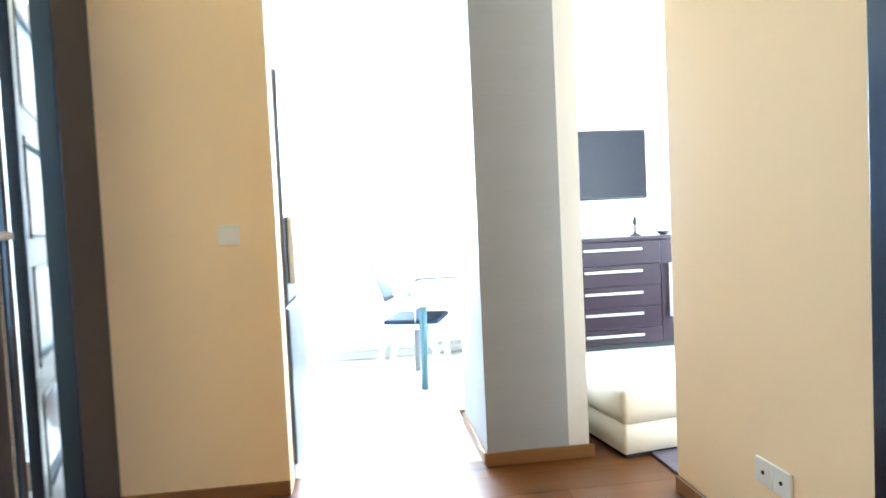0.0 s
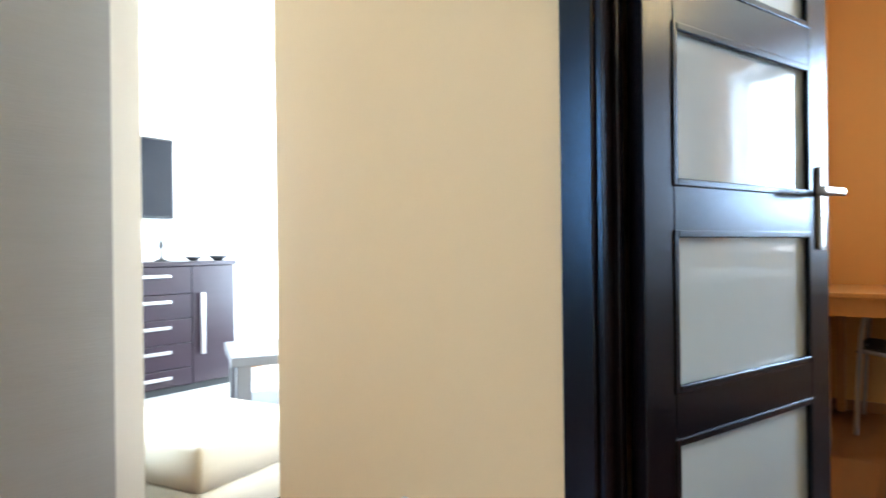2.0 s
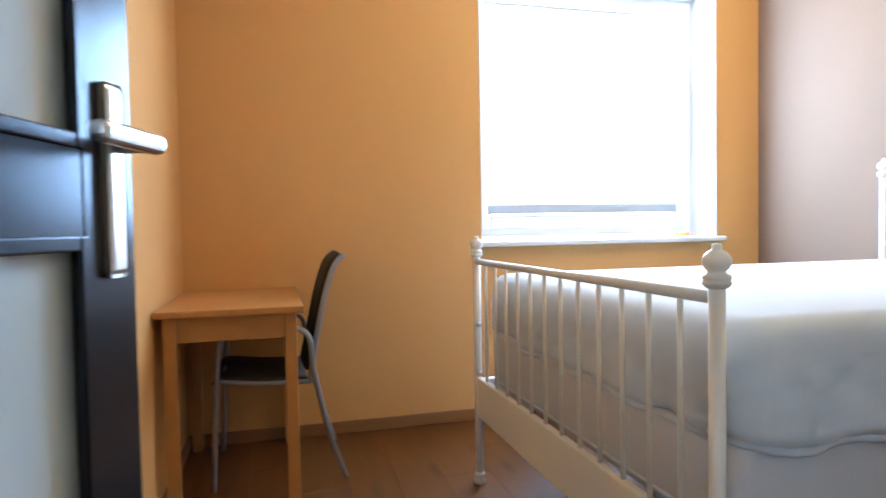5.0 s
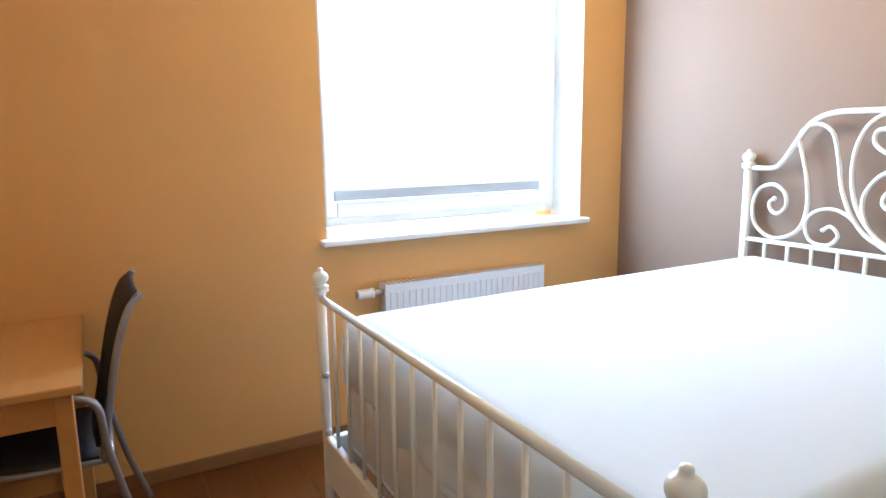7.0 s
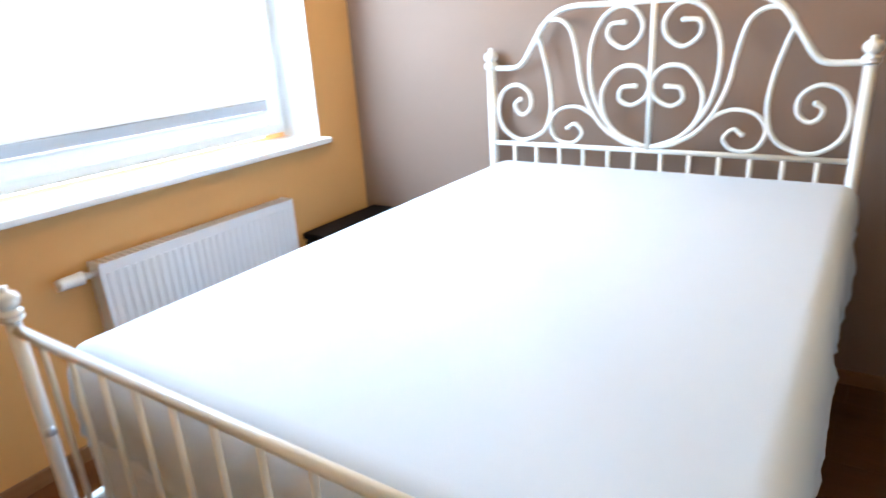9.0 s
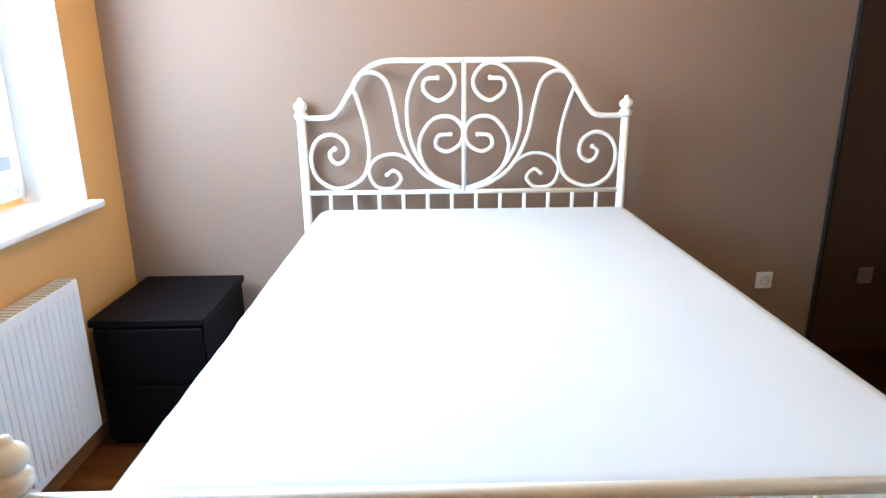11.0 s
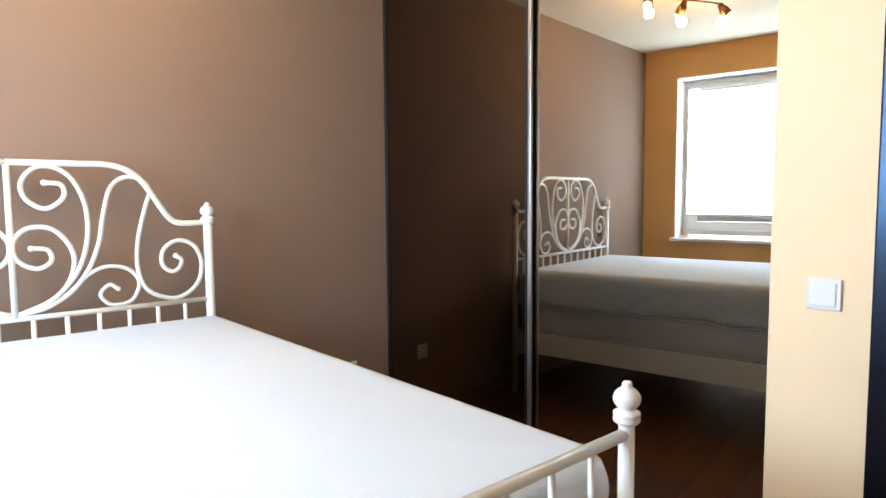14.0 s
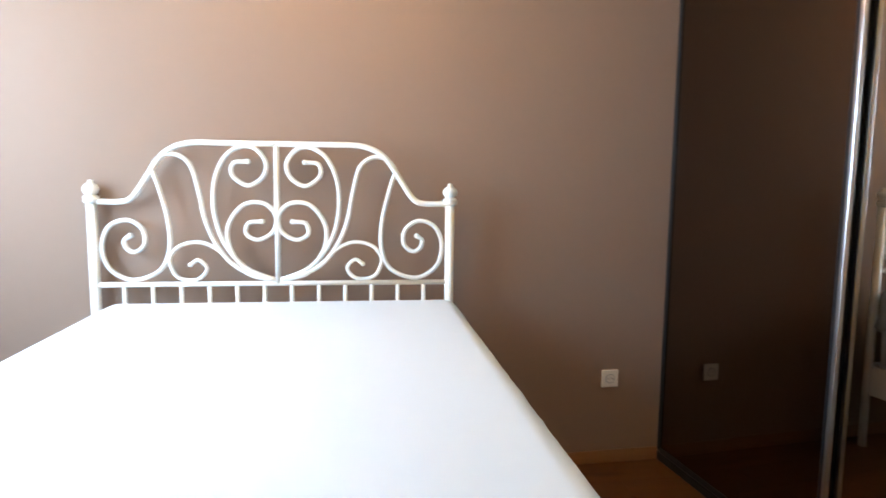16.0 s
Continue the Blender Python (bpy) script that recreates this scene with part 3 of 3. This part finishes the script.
part("sheet", soft_block(-2.198, -0.832, 0.085, 2.048, [(0.09, 0.618, 0), (0.020, 0.604, 1.0), (0.004, 0.612, 1.0), (0.0, 0.630, 1.0), (0.0, 0.648, 0.9), (0.0, 0.666, 0.75), (0.0, 0.684, 0.65), (0.0, 0.702, 0.55), (0.0, 0.72, 0.45), (0.0, 0.738, 0.38), (0.001, 0.756, 0.30), (0.003, 0.774, 0.22), (0.010, 0.80, 0.10), (0.028, 0.820, 0.03), (0.052, 0.829, 0.0), (0.069, 0.831, 0.0)], 0.07, 0.020, 9, (-1.55, 1.06, 0.6)), M_SHEET, MAT, "white fitted cotton sheet")
part("hem", soft_block(-2.198, -0.832, 0.085, 2.048, [(0.024, 0.606, 1.0), (0.020, 0.595, 1.0), (0.015, 0.592, 1.0), (0.012, 0.597, 1.0), (0.014, 0.608, 1.0)], 0.07, 0.020, 9, (-1.55, 1.06, 0.6)), M_SHEET, MAT, "gathered elastic hem")

# ---------------------------------------------------------------- nightstand, radiator, desk, chair
NS = thing("nightstand", "black bedside box in the corner beside the bed", "nightstand", pose(-0.275, 0.352, 0))
part("body", box(-0.205, 0.205, -0.25, 0.245, 0.02, 0.50, 0.003), M_BLACKBOX, NS)
part("top", box(-0.215, 0.215, -0.26, 0.26, 0.50, 0.53, 0.005), M_BLACKBOX, NS)
part("drawer", box(-0.198, 0.198, 0.247, 0.263, 0.27, 0.492, 0.004), M_BLACKBOX, NS)
part("drawer", box(-0.198, 0.198, 0.247, 0.263, 0.035, 0.262, 0.004), M_BLACKBOX, NS)
part("plinth", box(-0.195, 0.195, -0.24, 0.23, 0.0, 0.02), M_BLACKBOX, NS)

RY0, RY1, RZ0, RZ1 = 0.66, 1.555, 0.13, 0.71
RAD = thing("radiator", "white ribbed panel radiator under the window", "radiator", pose(-0.047, 1.1, 0))
bm = bmesh.new()
add_box(bm, -0.035, -0.028, RY0 - 1.1, RY1 - 1.1, RZ0, RZ1, 0.003)
front = part("front_panel", bm, M_RAD, RAD)
for i in range(27):
    y = RY0 - 1.1 + 0.03 + i * (RY1 - RY0 - 0.06) / 26
    part("rib", box(-0.0390, -0.033, y - 0.008, y + 0.008, RZ0 + 0.03, RZ1 - 0.035, 0.004), M_RAD, front)
part("side_cover", box(-0.03, 0.04, RY0 - 1.1 + 0.002, RY0 - 1.094, RZ0 + 0.02, RZ1 + 0.002), M_RAD, RAD)
part("side_cover", box(-0.03, 0.04, RY1 - 1.106, RY1 - 1.102, RZ0 + 0.02, RZ1 + 0.002), M_RAD, RAD)
bm = bmesh.new()
for i in range(36):
    y = RY0 - 1.09 + i * (RY1 - RY0 - 0.03) / 35
    add_box(bm, -0.026, 0.038, y, y + 0.012, RZ1 - 0.006, RZ1, 0)
part("top_grille", bm, M_RAD, RAD)
part("back_panel", box(0.03, 0.042, RY0 - 1.09, RY1 - 1.11, RZ0, RZ1 - 0.02, 0.003), M_RAD, RAD)
valve = part("valve", tube([(0.0, RY1 - 1.1, RZ1 - 0.035), (0.0, RY1 - 1.055, RZ1 - 0.035)], 0.012), M_STEEL, RAD)
bm = bmesh.new()
add_tube(bm, [(0, RY1 - 1.055, RZ1 - 0.035), (0, RY1 - 1.045, RZ1 - 0.035), (0, RY1 - 1.04, RZ1 - 0.035), (0, RY1 - 0.985, RZ1 - 0.035), (0, RY1 - 0.975, RZ1 - 0.035)], 0.024, 16, 0.020)
part("thermostat_head", bm, M_PVC, valve, "white thermostat head")
part("pipe", tube([(0.0, RY1 - 1.075, RZ1 - 0.035), (0.046, RY1 - 1.075, RZ1 - 0.035)], 0.009), M_RAD, RAD)

DESK = thing("desk", "small birch veneered desk with four square legs", "desk", pose(-0.405, 2.988, 0))
part("desktop", box(-0.40, 0.40, -0.252, 0.252, 0.709, 0.733, 0.004), M_PINE, DESK)
for sx in (-1, 1):
    part("apron", box(sx * 0.35 - 0.009, sx * 0.35 + 0.009, -0.185, 0.185, 0.617, 0.709, 0.002), M_PINE, DESK)
for sy in (-1, 1):
    part("apron", box(-0.328, 0.328, sy * 0.205 - 0.009, sy * 0.205 + 0.009, 0.617, 0.709, 0.002), M_PINE, DESK)
    for sx in (-1, 1):
        part("leg", box(sx * 0.35 - 0.022, sx * 0.35 + 0.022, sy * 0.205 - 0.022, sy * 0.205 + 0.022, 0, 0.709, 0.004), M_PINE, DESK)

CH = thing("desk_chair", "grey metal armchair with black textile seat, pushed under the desk", "chair", pose(-0.36, 2.84, 0))
for sx in (-1, 1):
    x = sx * 0.235
    part("side_frame", tube(smooth_path([(x, 0.24, 0.012), (x, 0.225, 0.30), (x, 0.205, 0.56), (x, 0.16, 0.615), (x, 0.0, 0.628), (x, -0.12, 0.60), (x, -0.145, 0.45), (x, -0.20, 0.20), (x, -0.262, 0.012)], 8), 0.0115, 10), M_GREYMETAL, CH)
    part("back_tube", tube(smooth_path([(x * 0.9, -0.13, 0.40), (x * 0.9, -0.155, 0.55), (x * 0.9, -0.195, 0.74), (x * 0.88, -0.235, 0.86), (x * 0.85, -0.275, 0.905)], 8), 0.0115, 10), M_GREYMETAL, CH)
    part("seat_tube", tube(smooth_path([(x * 0.9, -0.13, 0.405), (x * 0.9, 0.05, 0.41), (x * 0.9, 0.215, 0.43)], 6), 0.011, 10), M_GREYMETAL, CH)


def cloth_strip(path, half, thick):
    """A taut textile panel across two tubes along a path."""
    bm = bmesh.new()
    rows = []
    for i, q in enumerate(path):
        q = Vector(q)
        d = (Vector(path[min(i + 1, len(path) - 1)]) - Vector(path[max(i - 1, 0)])).normalized()
        nrm = Vector((1, 0, 0)).cross(d)
        row = []
        for s in (1, -1):
            for k in range(7):
                u = (-1 + 2 * k / 6) * s
                sag = -0.012 * (1 - u * u)
                row.append(bm.verts.new(q + Vector((u * half, 0, 0)) + nrm * (s * thick / 2 + sag)))
        rows.append(row)
    m = len(rows[0])
    for a, b in zip(rows, rows[1:]):
        for k in range(m):
            bm.faces.new((a[k], a[(k + 1) % m], b[(k + 1) % m], b[k])).smooth = True
    bm.faces.new(rows[0])
    bm.faces.new(list(reversed(rows[-1])))
    return bm


part("seat", cloth_strip(smooth_path([(0, -0.12, 0.418), (0, 0.05, 0.424), (0, 0.20, 0.440), (0, 0.235, 0.42)], 4), 0.215, 0.012), M_BLACKTEX, CH, "black textile seat")
part("backrest", cloth_strip(smooth_path([(0, -0.12, 0.45), (0, -0.15, 0.58), (0, -0.185, 0.74), (0, -0.225, 0.86), (0, -0.268, 0.902)], 4), 0.21, 0.012), M_BLACKTEX, CH, "black textile backrest")
part("cross_bar", tube([(-0.21, 0.205, 0.425), (0.21, 0.205, 0.425)], 0.010), M_GREYMETAL, CH)
part("cross_bar", tube([(-0.235, -0.15, 0.40), (0.235, -0.15, 0.40)], 0.010), M_GREYMETAL, CH)


# ---------------------------------------------------------------- sockets and switches
def wall_plate(name, label, at, kind):
    """A square plate standing in the local xz plane, its face to -y."""
    d = thing(name, label, "switch" if kind == "switch" else "socket", at)
    part("plate", box(-0.041, 0.041, -0.010, 0.0, -0.041, 0.041, 0.004), M_PLATE, d)
    if kind == "switch":
        part("rocker", box(-0.030, 0.030, -0.015, -0.009, -0.030, 0.030, 0.003), M_PLATE, d)
    elif kind == "socket":
        bm = bmesh.new()
        add_lathe(bm, [(0.020, 0), (0.020, 0.0015)], (0, 0, 0), 20)
        bmesh.ops.transform(bm, matrix=pose(0, -0.0095, 0, 90, 0, 0), verts=bm.verts)
        well = part("well", bm, M_PLATE, d)
        bm = bmesh.new()
        for u in (-0.0095, 0.0095):
            add_tube(bm, [(u, -0.0125, 0), (u, -0.009, 0)], 0.0028, 8)
        part("hole", bm, M_DARKHOLE, well)
        part("earth_pin", tube([(0, -0.022, 0.009), (0, -0.009, 0.009)], 0.0024, 8), M_STEEL, well)
        ring = bmesh.new()
        add_tube(ring, [(0.0205 * math.cos(radians(a)), -0.0105, 0.0205 * math.sin(radians(a))) for a in range(0, 361, 15)], 0.0018, 6)
        part("rim", ring, M_GREYBAR, well)
    else:
        part("jack", tube([(0, -0.013, 0), (0, -0.009, 0)], 0.006, 10), M_DARKHOLE, d)
    return d


wall_plate("wall_socket", "white wall socket low on the mauve wall", pose(-2.945, 0.072 - 2.945 * math.tan(radians(3.2)), 0.405, 0, 0, 183.2), "socket")
wall_plate("light_switch", "white light switch beside the bedroom door", pose(-2.97, 2.135, 1.05, 0, 0, 90), "switch")
wall_plate("hall_switch", "white light switch on the cream hall wall", pose(-4.83, 4.69, 1.08, 0, 0, 0), "switch")
wall_plate("hall_socket", "white blank plate low on the cream hall wall", pose(-3.12, 3.82, 0.288, 0, 0, -90), "blank")
wall_plate("aerial_socket", "white aerial socket low on the cream hall wall", pose(-3.12, 3.737, 0.288, 0, 0, -90), "aerial")

# ---------------------------------------------------------------- sliding wardrobe with mirror doors
WARD = thing("sliding_wardrobe", "built-in wardrobe with mirrored sliding doors, one smoked", "wardrobe", pose(-3.210, -0.105, 0, 0, 0, 5.2))


def sliding_door(name, y0, y1, x, mirror, label):
    """A full-height mirror panel in thin profiles, in the wardrobe's own axes."""
    d = part(name, box(x - 0.012, x, y0 + 0.012, y1 - 0.012, 0.05, CEIL - 0.045), mirror, WARD, label)
    for a, b in ((y0, y0 + 0.018), (y1 - 0.018, y1)):
        part("profile", box(x - 0.02, x + 0.008, a, b, 0.045, CEIL - 0.04, 0.003), M_DARKSTEEL, d)
    for a, b in ((0.035, 0.06), (CEIL - 0.055, CEIL - 0.035)):
        part("profile", box(x - 0.02, x + 0.006, y0 + 0.018, y1 - 0.018, a, b, 0.003), M_DARKSTEEL, d)
    return d


left = sliding_door("smoked_door", 0.0, 0.955, 0.0, M_SMOKE, "smoked mirror sliding door")
part("bright_edge", box(-0.005, 0.012, 0.955, 0.970, 0.045, CEIL - 0.04, 0.002), M_STEEL, left, "bright steel profile")
sliding_door("mirror_door", 0.925, 2.11, -0.022, M_MIRROR, "clear mirror sliding door")
part("track", box(-0.10, 0.012, 0.0, 2.11, 0.0, 0.035, 0.003), M_DARKSTEEL, WARD)
part("track", box(-0.10, 0.012, 0.0, 2.11, CEIL - 0.035, CEIL - 0.002, 0.003), M_DARKSTEEL, WARD)

# ---------------------------------------------------------------- bedroom ceiling lamp, lit
LAMP = thing("ceiling_spot_lamp", "bronze ceiling bar lamp with lit warm spots", "lamp", pose(-1.56, 0.92, CEIL, 0, 0, 33))
part("canopy", lathe([(0.055, -0.025), (0.06, -0.018), (0.06, 0.0)], (0, 0, 0)), M_BRASS, LAMP)
part("bar", tube([(-0.30, 0, -0.05), (0.30, 0, -0.05)], 0.008), M_BRASS, LAMP)
part("stem", tube([(0, 0, -0.05), (0, 0, -0.02)], 0.008), M_BRASS, LAMP)
for x, tx, ty in ((-0.27, -0.5, 0.5), (0.0, 0.1, -0.7), (0.27, 0.6, 0.3)):
    a = Vector((x, 0, -0.055))
    d = Vector((tx, ty, -0.8)).normalized()
    s = part("spot", tube([a, a + d * 0.03, a + d * 0.035, a + d * 0.085], 0.016, 14, 0.034), M_BRASS, LAMP)
    bm = bmesh.new()
    bmesh.ops.create_uvsphere(bm, u_segments=14, v_segments=10, radius=0.027, matrix=Matrix.Translation(a + d * 0.09))
    part("bulb", bm, M_BULB, s, "glowing warm bulb")

# ---------------------------------------------------------------- living room and kitchen
DR = thing("dresser", "dark wenge chest of drawers with steel handles", "dresser", pose(-2.155, 7.03, 0))
DX0, DX1, DY = -1.02, 0.55, -0.18
part("body", box(DX0, DX1, DY + 0.018, 0.2, 0.05, 0.87, 0.002), M_DRESSER, DR)
part("top", box(DX0 - 0.012, DX1 + 0.012, DY - 0.012, 0.205, 0.87, 0.90, 0.003), M_DRESSER, DR)
part("plinth", box(DX0 + 0.01, DX1 - 0.01, DY + 0.03, 0.19, 0.0, 0.05), M_DARKHOLE, DR)
for z, h, zz in ((0.052, 0.115, 0.118), (0.172, 0.165, 0.290), (0.342, 0.164, 0.457), (0.511, 0.165, 0.630), (0.681, 0.186, 0.803)):
    d = part("drawer", box(-0.55, 0.205, DY, DY + 0.018, z, z + h, 0.003), M_DRESSER, DR)
    part("handle", box(-0.44, 0.04, DY - 0.034, DY - 0.020, zz - 0.012, zz + 0.012, 0.005), M_STEEL, d, "brushed steel bar handle")
for x0, x1, hx in ((0.21, 0.547, 0.275), (-1.017, -0.555, -0.62)):
    d = part("cupboard_door", box(x0, x1, DY, DY + 0.018, 0.052, 0.867, 0.003), M_DRESSER, DR)
    part("handle", box(hx - 0.017, hx + 0.017, DY - 0.034, DY - 0.020, 0.25, 0.68, 0.006), M_STEEL, d, "long steel bar handle")


def small_dish(name, label, x, y, r, h):
    d = thing(name, label, "ornament", pose(x, y, 0.90))
    part("bowl", lathe([(r * 0.4, 0), (r * 0.5, 0.006), (r, h), (r * 0.94, h), (r * 0.4, 0.012), (0.002, 0.012)], (0, 0, 0)), M_DARKHOLE, d)
    return d


orn = thing("candle_holder", "small dark candle holder with a thin stem", "ornament", pose(-2.09, 6.99, 0.90))
part("base", lathe([(0.045, 0), (0.048, 0.008), (0.02, 0.016), (0.008, 0.03), (0.008, 0.09), (0.018, 0.10), (0.014, 0.13), (0.003, 0.165)], (0, 0, 0)), M_DARKHOLE, orn)
small_dish("small_bowl", "small dark bowl on the dresser", -1.85, 6.99, 0.06, 0.03)
small_dish("shallow_dish", "shallow dark dish on the dresser", -1.66, 6.97, 0.075, 0.035)

TV = thing("television", "flat black television on the white wall", "television", pose(-2.40, 7.20, 1.21))
part("body", box(-0.515, 0.515, -0.02, 0.02, 0, 0.58, 0.006), M_DARKHOLE, TV)
part("screen", box(-0.502, 0.502, -0.024, -0.018, 0.016, 0.567, 0.001), M_TV, TV)
part("wall_bracket", box(-0.12, 0.12, 0.018, 0.05, 0.16, 0.42), M_DARKSTEEL, TV)

OT = thing("ottoman", "cream leatherette storage ottoman on the floor", "ottoman", pose(-2.975, 5.065, 0, 0, 0, 9))
part("base", soft_block(-0.28, 0.28, -0.33, 0.33, [(0.012, 0.02, 0), (0.003, 0.026, 0.3), (0.0, 0.09, 0.4), (0.002, 0.155, 0.2), (0.010, 0.160, 0)], 0.018, 0.005, 21), M_LEATHER, OT)
part("cushion", soft_block(-0.285, 0.285, -0.335, 0.335, [(0.010, 0.161, 0), (0.001, 0.166, 0.2), (-0.003, 0.23, 0.5), (0.0, 0.298, 0.3), (0.005, 0.312, 0.2), (0.016, 0.320, 0.1), (0.020, 0.321, 0.1)], 0.022, 0.006, 33), M_LEATHER, OT)
part("plinth", box(-0.26, 0.26, -0.31, 0.31, 0.0, 0.02), M_DARKHOLE, OT)

for ob in OT.children:
    for poly in ob.data.polygons:
        poly.use_smooth = abs(poly.normal.z) < 0.9 and poly.area < 0.01
CT = thing("coffee_table", "grey painted coffee table with thick legs", "table", pose(-1.935, 5.43, 0, 0, 0, -30))
part("tabletop", box(-0.56, 0.56, -0.30, 0.30, 0.405, 0.45, 0.004), M_GREYWOOD, CT)
part("shelf", box(-0.50, 0.50, -0.25, 0.25, 0.14, 0.16, 0.003), M_GREYWOOD, CT)
for sx in (-1, 1):
    for sy in (-1, 1):
        part("leg", box(sx * 0.5 - 0.035, sx * 0.5 + 0.035, sy * 0.245 - 0.035, sy * 0.245 + 0.035, 0, 0.405, 0.004), M_GREYWOOD, CT)

tagged(part("rug", box(-3.06, -1.2, 4.42, 6.3, 0.001, 0.012, 0.004), M_RUG), "flat grey purple rug under the ottoman", "rug")

FR = thing("fridge", "tall blue grey steel fridge freezer beside the wall", "fridge", pose(-4.975, 5.15, 0))
part("body", box(-0.32, 0.29, -0.30, 0.30, 0.03, 1.78, 0.006), M_FRIDGE, FR)
d = part("upper_door", box(0.29, 0.345, -0.30, 0.30, 0.77, 1.78, 0.010), M_FRIDGE, FR)
part("handle", box(0.345, 0.375, -0.26, -0.23, 0.85, 1.15, 0.008), M_STEEL, d)
part("lower_door", box(0.29, 0.345, -0.30, 0.30, 0.06, 0.75, 0.010), M_FRIDGE, FR)
part("plinth", box(-0.30, 0.31, -0.28, 0.28, 0.0, 0.05), M_DARKSTEEL, FR)

TB = thing("dining_table", "kitchen table under a white cloth", "table", pose(-3.60, 6.42, 0))
part("tabletop", box(-0.38, 0.38, -0.30, 0.30, 0.70, 0.735, 0.005), M_GREYWOOD, TB)
for sx in (-1, 1):
    for sy in (-1, 1):
        part("leg", tube([(sx * 0.345, sy * 0.265, 0.0), (sx * 0.33, sy * 0.25, 0.70)], 0.022, 10, 0.026), M_TEAL if sx < 0 and sy < 0 else M_GREYWOOD, TB, "teal table leg" if sx < 0 and sy < 0 else "")
bm = bmesh.new()
n = 26
grid = [[None] * (n + 1) for _ in range(n + 1)]
for i in range(n + 1):
    for j in range(n + 1):
        u, v = (i / n - 0.5) * 2, (j / n - 0.5) * 2
        a, b = u * 0.46, v * 0.42
        hx, hy = max(0, abs(a) - 0.38), max(0, abs(b) - 0.30)
        x = max(-0.385, min(0.385, a)) + (1 if a > 0 else -1) * 0.15 * hx
        y = max(-0.305, min(0.305, b)) + (1 if b > 0 else -1) * 0.15 * hy
        drop = 1.6 * (hx + hy)
        grid[i][j] = bm.verts.new((x, y, 0.741 - drop + 0.003 * noise.noise(Vector((u * 4, v * 4, 1)))))
for i in range(n):
    for j in range(n):
        bm.faces.new((grid[i][j], grid[i + 1][j], grid[i + 1][j + 1], grid[i][j + 1])).smooth = True
cloth = tagged(part("tablecloth", bm, M_CLOTH), "white tablecloth hanging over the table", "tablecloth")
cloth.matrix_basis = pose(-3.60, 6.42, 0)
sol = cloth.modifiers.new("thickness", "SOLIDIFY")
sol.thickness = 0.003


def kitchen_chair(name, label, at):
    c = thing(name, label, "chair", at)
    for sx in (-1, 1):
        part("front_leg", tube(smooth_path([(sx * 0.19, 0.20, 0.0), (sx * 0.185, 0.18, 0.25), (sx * 0.18, 0.15, 0.41)], 5), 0.020, 8, 0.024), M_CLOTH, c)
        part("back_leg", tube(smooth_path([(sx * 0.19, -0.24, 0.0), (sx * 0.18, -0.19, 0.22), (sx * 0.175, -0.15, 0.42), (sx * 0.17, -0.19, 0.62), (sx * 0.165, -0.28, 0.84)], 5), 0.020, 8, 0.018), M_CLOTH, c)
        part("seat_rail", box(sx * 0.18 - 0.015, sx * 0.18 + 0.015, -0.15, 0.16, 0.385, 0.425, 0.004), M_CLOTH, c)
    part("seat", box(-0.20, 0.20, -0.16, 0.21, 0.425, 0.455, 0.012), M_NAVY, c, "dark blue seat")
    part("backrest", cloth_strip(smooth_path([(0, -0.19, 0.56), (0, -0.22, 0.70), (0, -0.275, 0.845)], 4), 0.165, 0.02), M_GREYCLOTH, c, "grey backrest")
    return c


kitchen_chair("kitchen_chair", "white wooden kitchen chair with a dark blue seat", pose(-3.98, 6.40, 0, 0, 0, -108))

KR = thing("kitchen_radiator", "white panel radiator under the kitchen window", "radiator", pose(-4.05, 7.19, 0))
part("front_panel", box(-0.55, 0.55, -0.04, -0.03, 0.12, 0.72, 0.004), M_RAD, KR)
part("back_panel", box(-0.55, 0.55, 0.02, 0.05, 0.12, 0.70, 0.004), M_RAD, KR)
part("grille", box(-0.55, 0.55, -0.03, 0.02, 0.70, 0.722, 0.002), M_RAD, KR)

# ---------------------------------------------------------------- floor planks
floor_ob = bpy.data.objects["floor"]


def plank_mesh(length, width):
    bm = bmesh.new()
    add_box(bm, 0, length - 0.0006, 0, width - 0.0006, -0.006, 0.0)
    top = [e for e in bm.edges if all(v.co.z > -0.001 for v in e.verts)]
    bmesh.ops.bevel(bm, geom=top, offset=0.0006, segments=1, affect="EDGES")
    bmesh.ops.recalc_face_normals(bm, faces=bm.faces)
    me = bpy.data.meshes.new("plank")
    bm.to_mesh(me)
    bm.free()
    me.materials.append(M_FLOOR)
    return me


rng = random.Random(4)
meshes = {}
y, row = -0.28, 0
while y < 5.4:
    w = 0.19
    x = -5.50 - rng.choice((0.0, 0.3, 0.6, 0.9))
    while x < 0.0:
        a, b = max(x, -5.50 if y < 4.73 else -3.80), min(x + 1.28, 0.0)
        key = (round(b - a, 3), round(w, 3))
        if b - a > 0.03:
            if key not in meshes:
                meshes[key] = plank_mesh(*key)
            ob = new("plank", meshes[key])
            ob.parent = floor_ob
            ob.location = (a, y, 0)
        x += 1.28
    y += 0.19
    row += 1

# pale kitchen tiles
TY = 4.852
tile_floor = tagged(part("floor_kitchen", box(-6.0, 0.0, 5.42, 7.25, -0.02, -0.007), M_TILE), "pale ceramic kitchen floor tiles", "floor", kind="structure")
bm = bmesh.new()
add_box(bm, 0.0015, 0.3985, 0.0015, 0.3985, -0.007, 0.0)
tile_mesh = bpy.data.meshes.new("tile")
bm.to_mesh(tile_mesh)
bm.free()
tile_mesh.materials.append(M_TILE)
for i in range(15):
    for j in range(6):
        if i < 5 or j > 1:
            ob = new("tile", tile_mesh)
            ob.parent = tile_floor
            ob.location = (-5.802 + 0.4 * i if i < 5 else -3.802 + 0.4 * (i - 5), TY + 0.4 * j, 0.0)
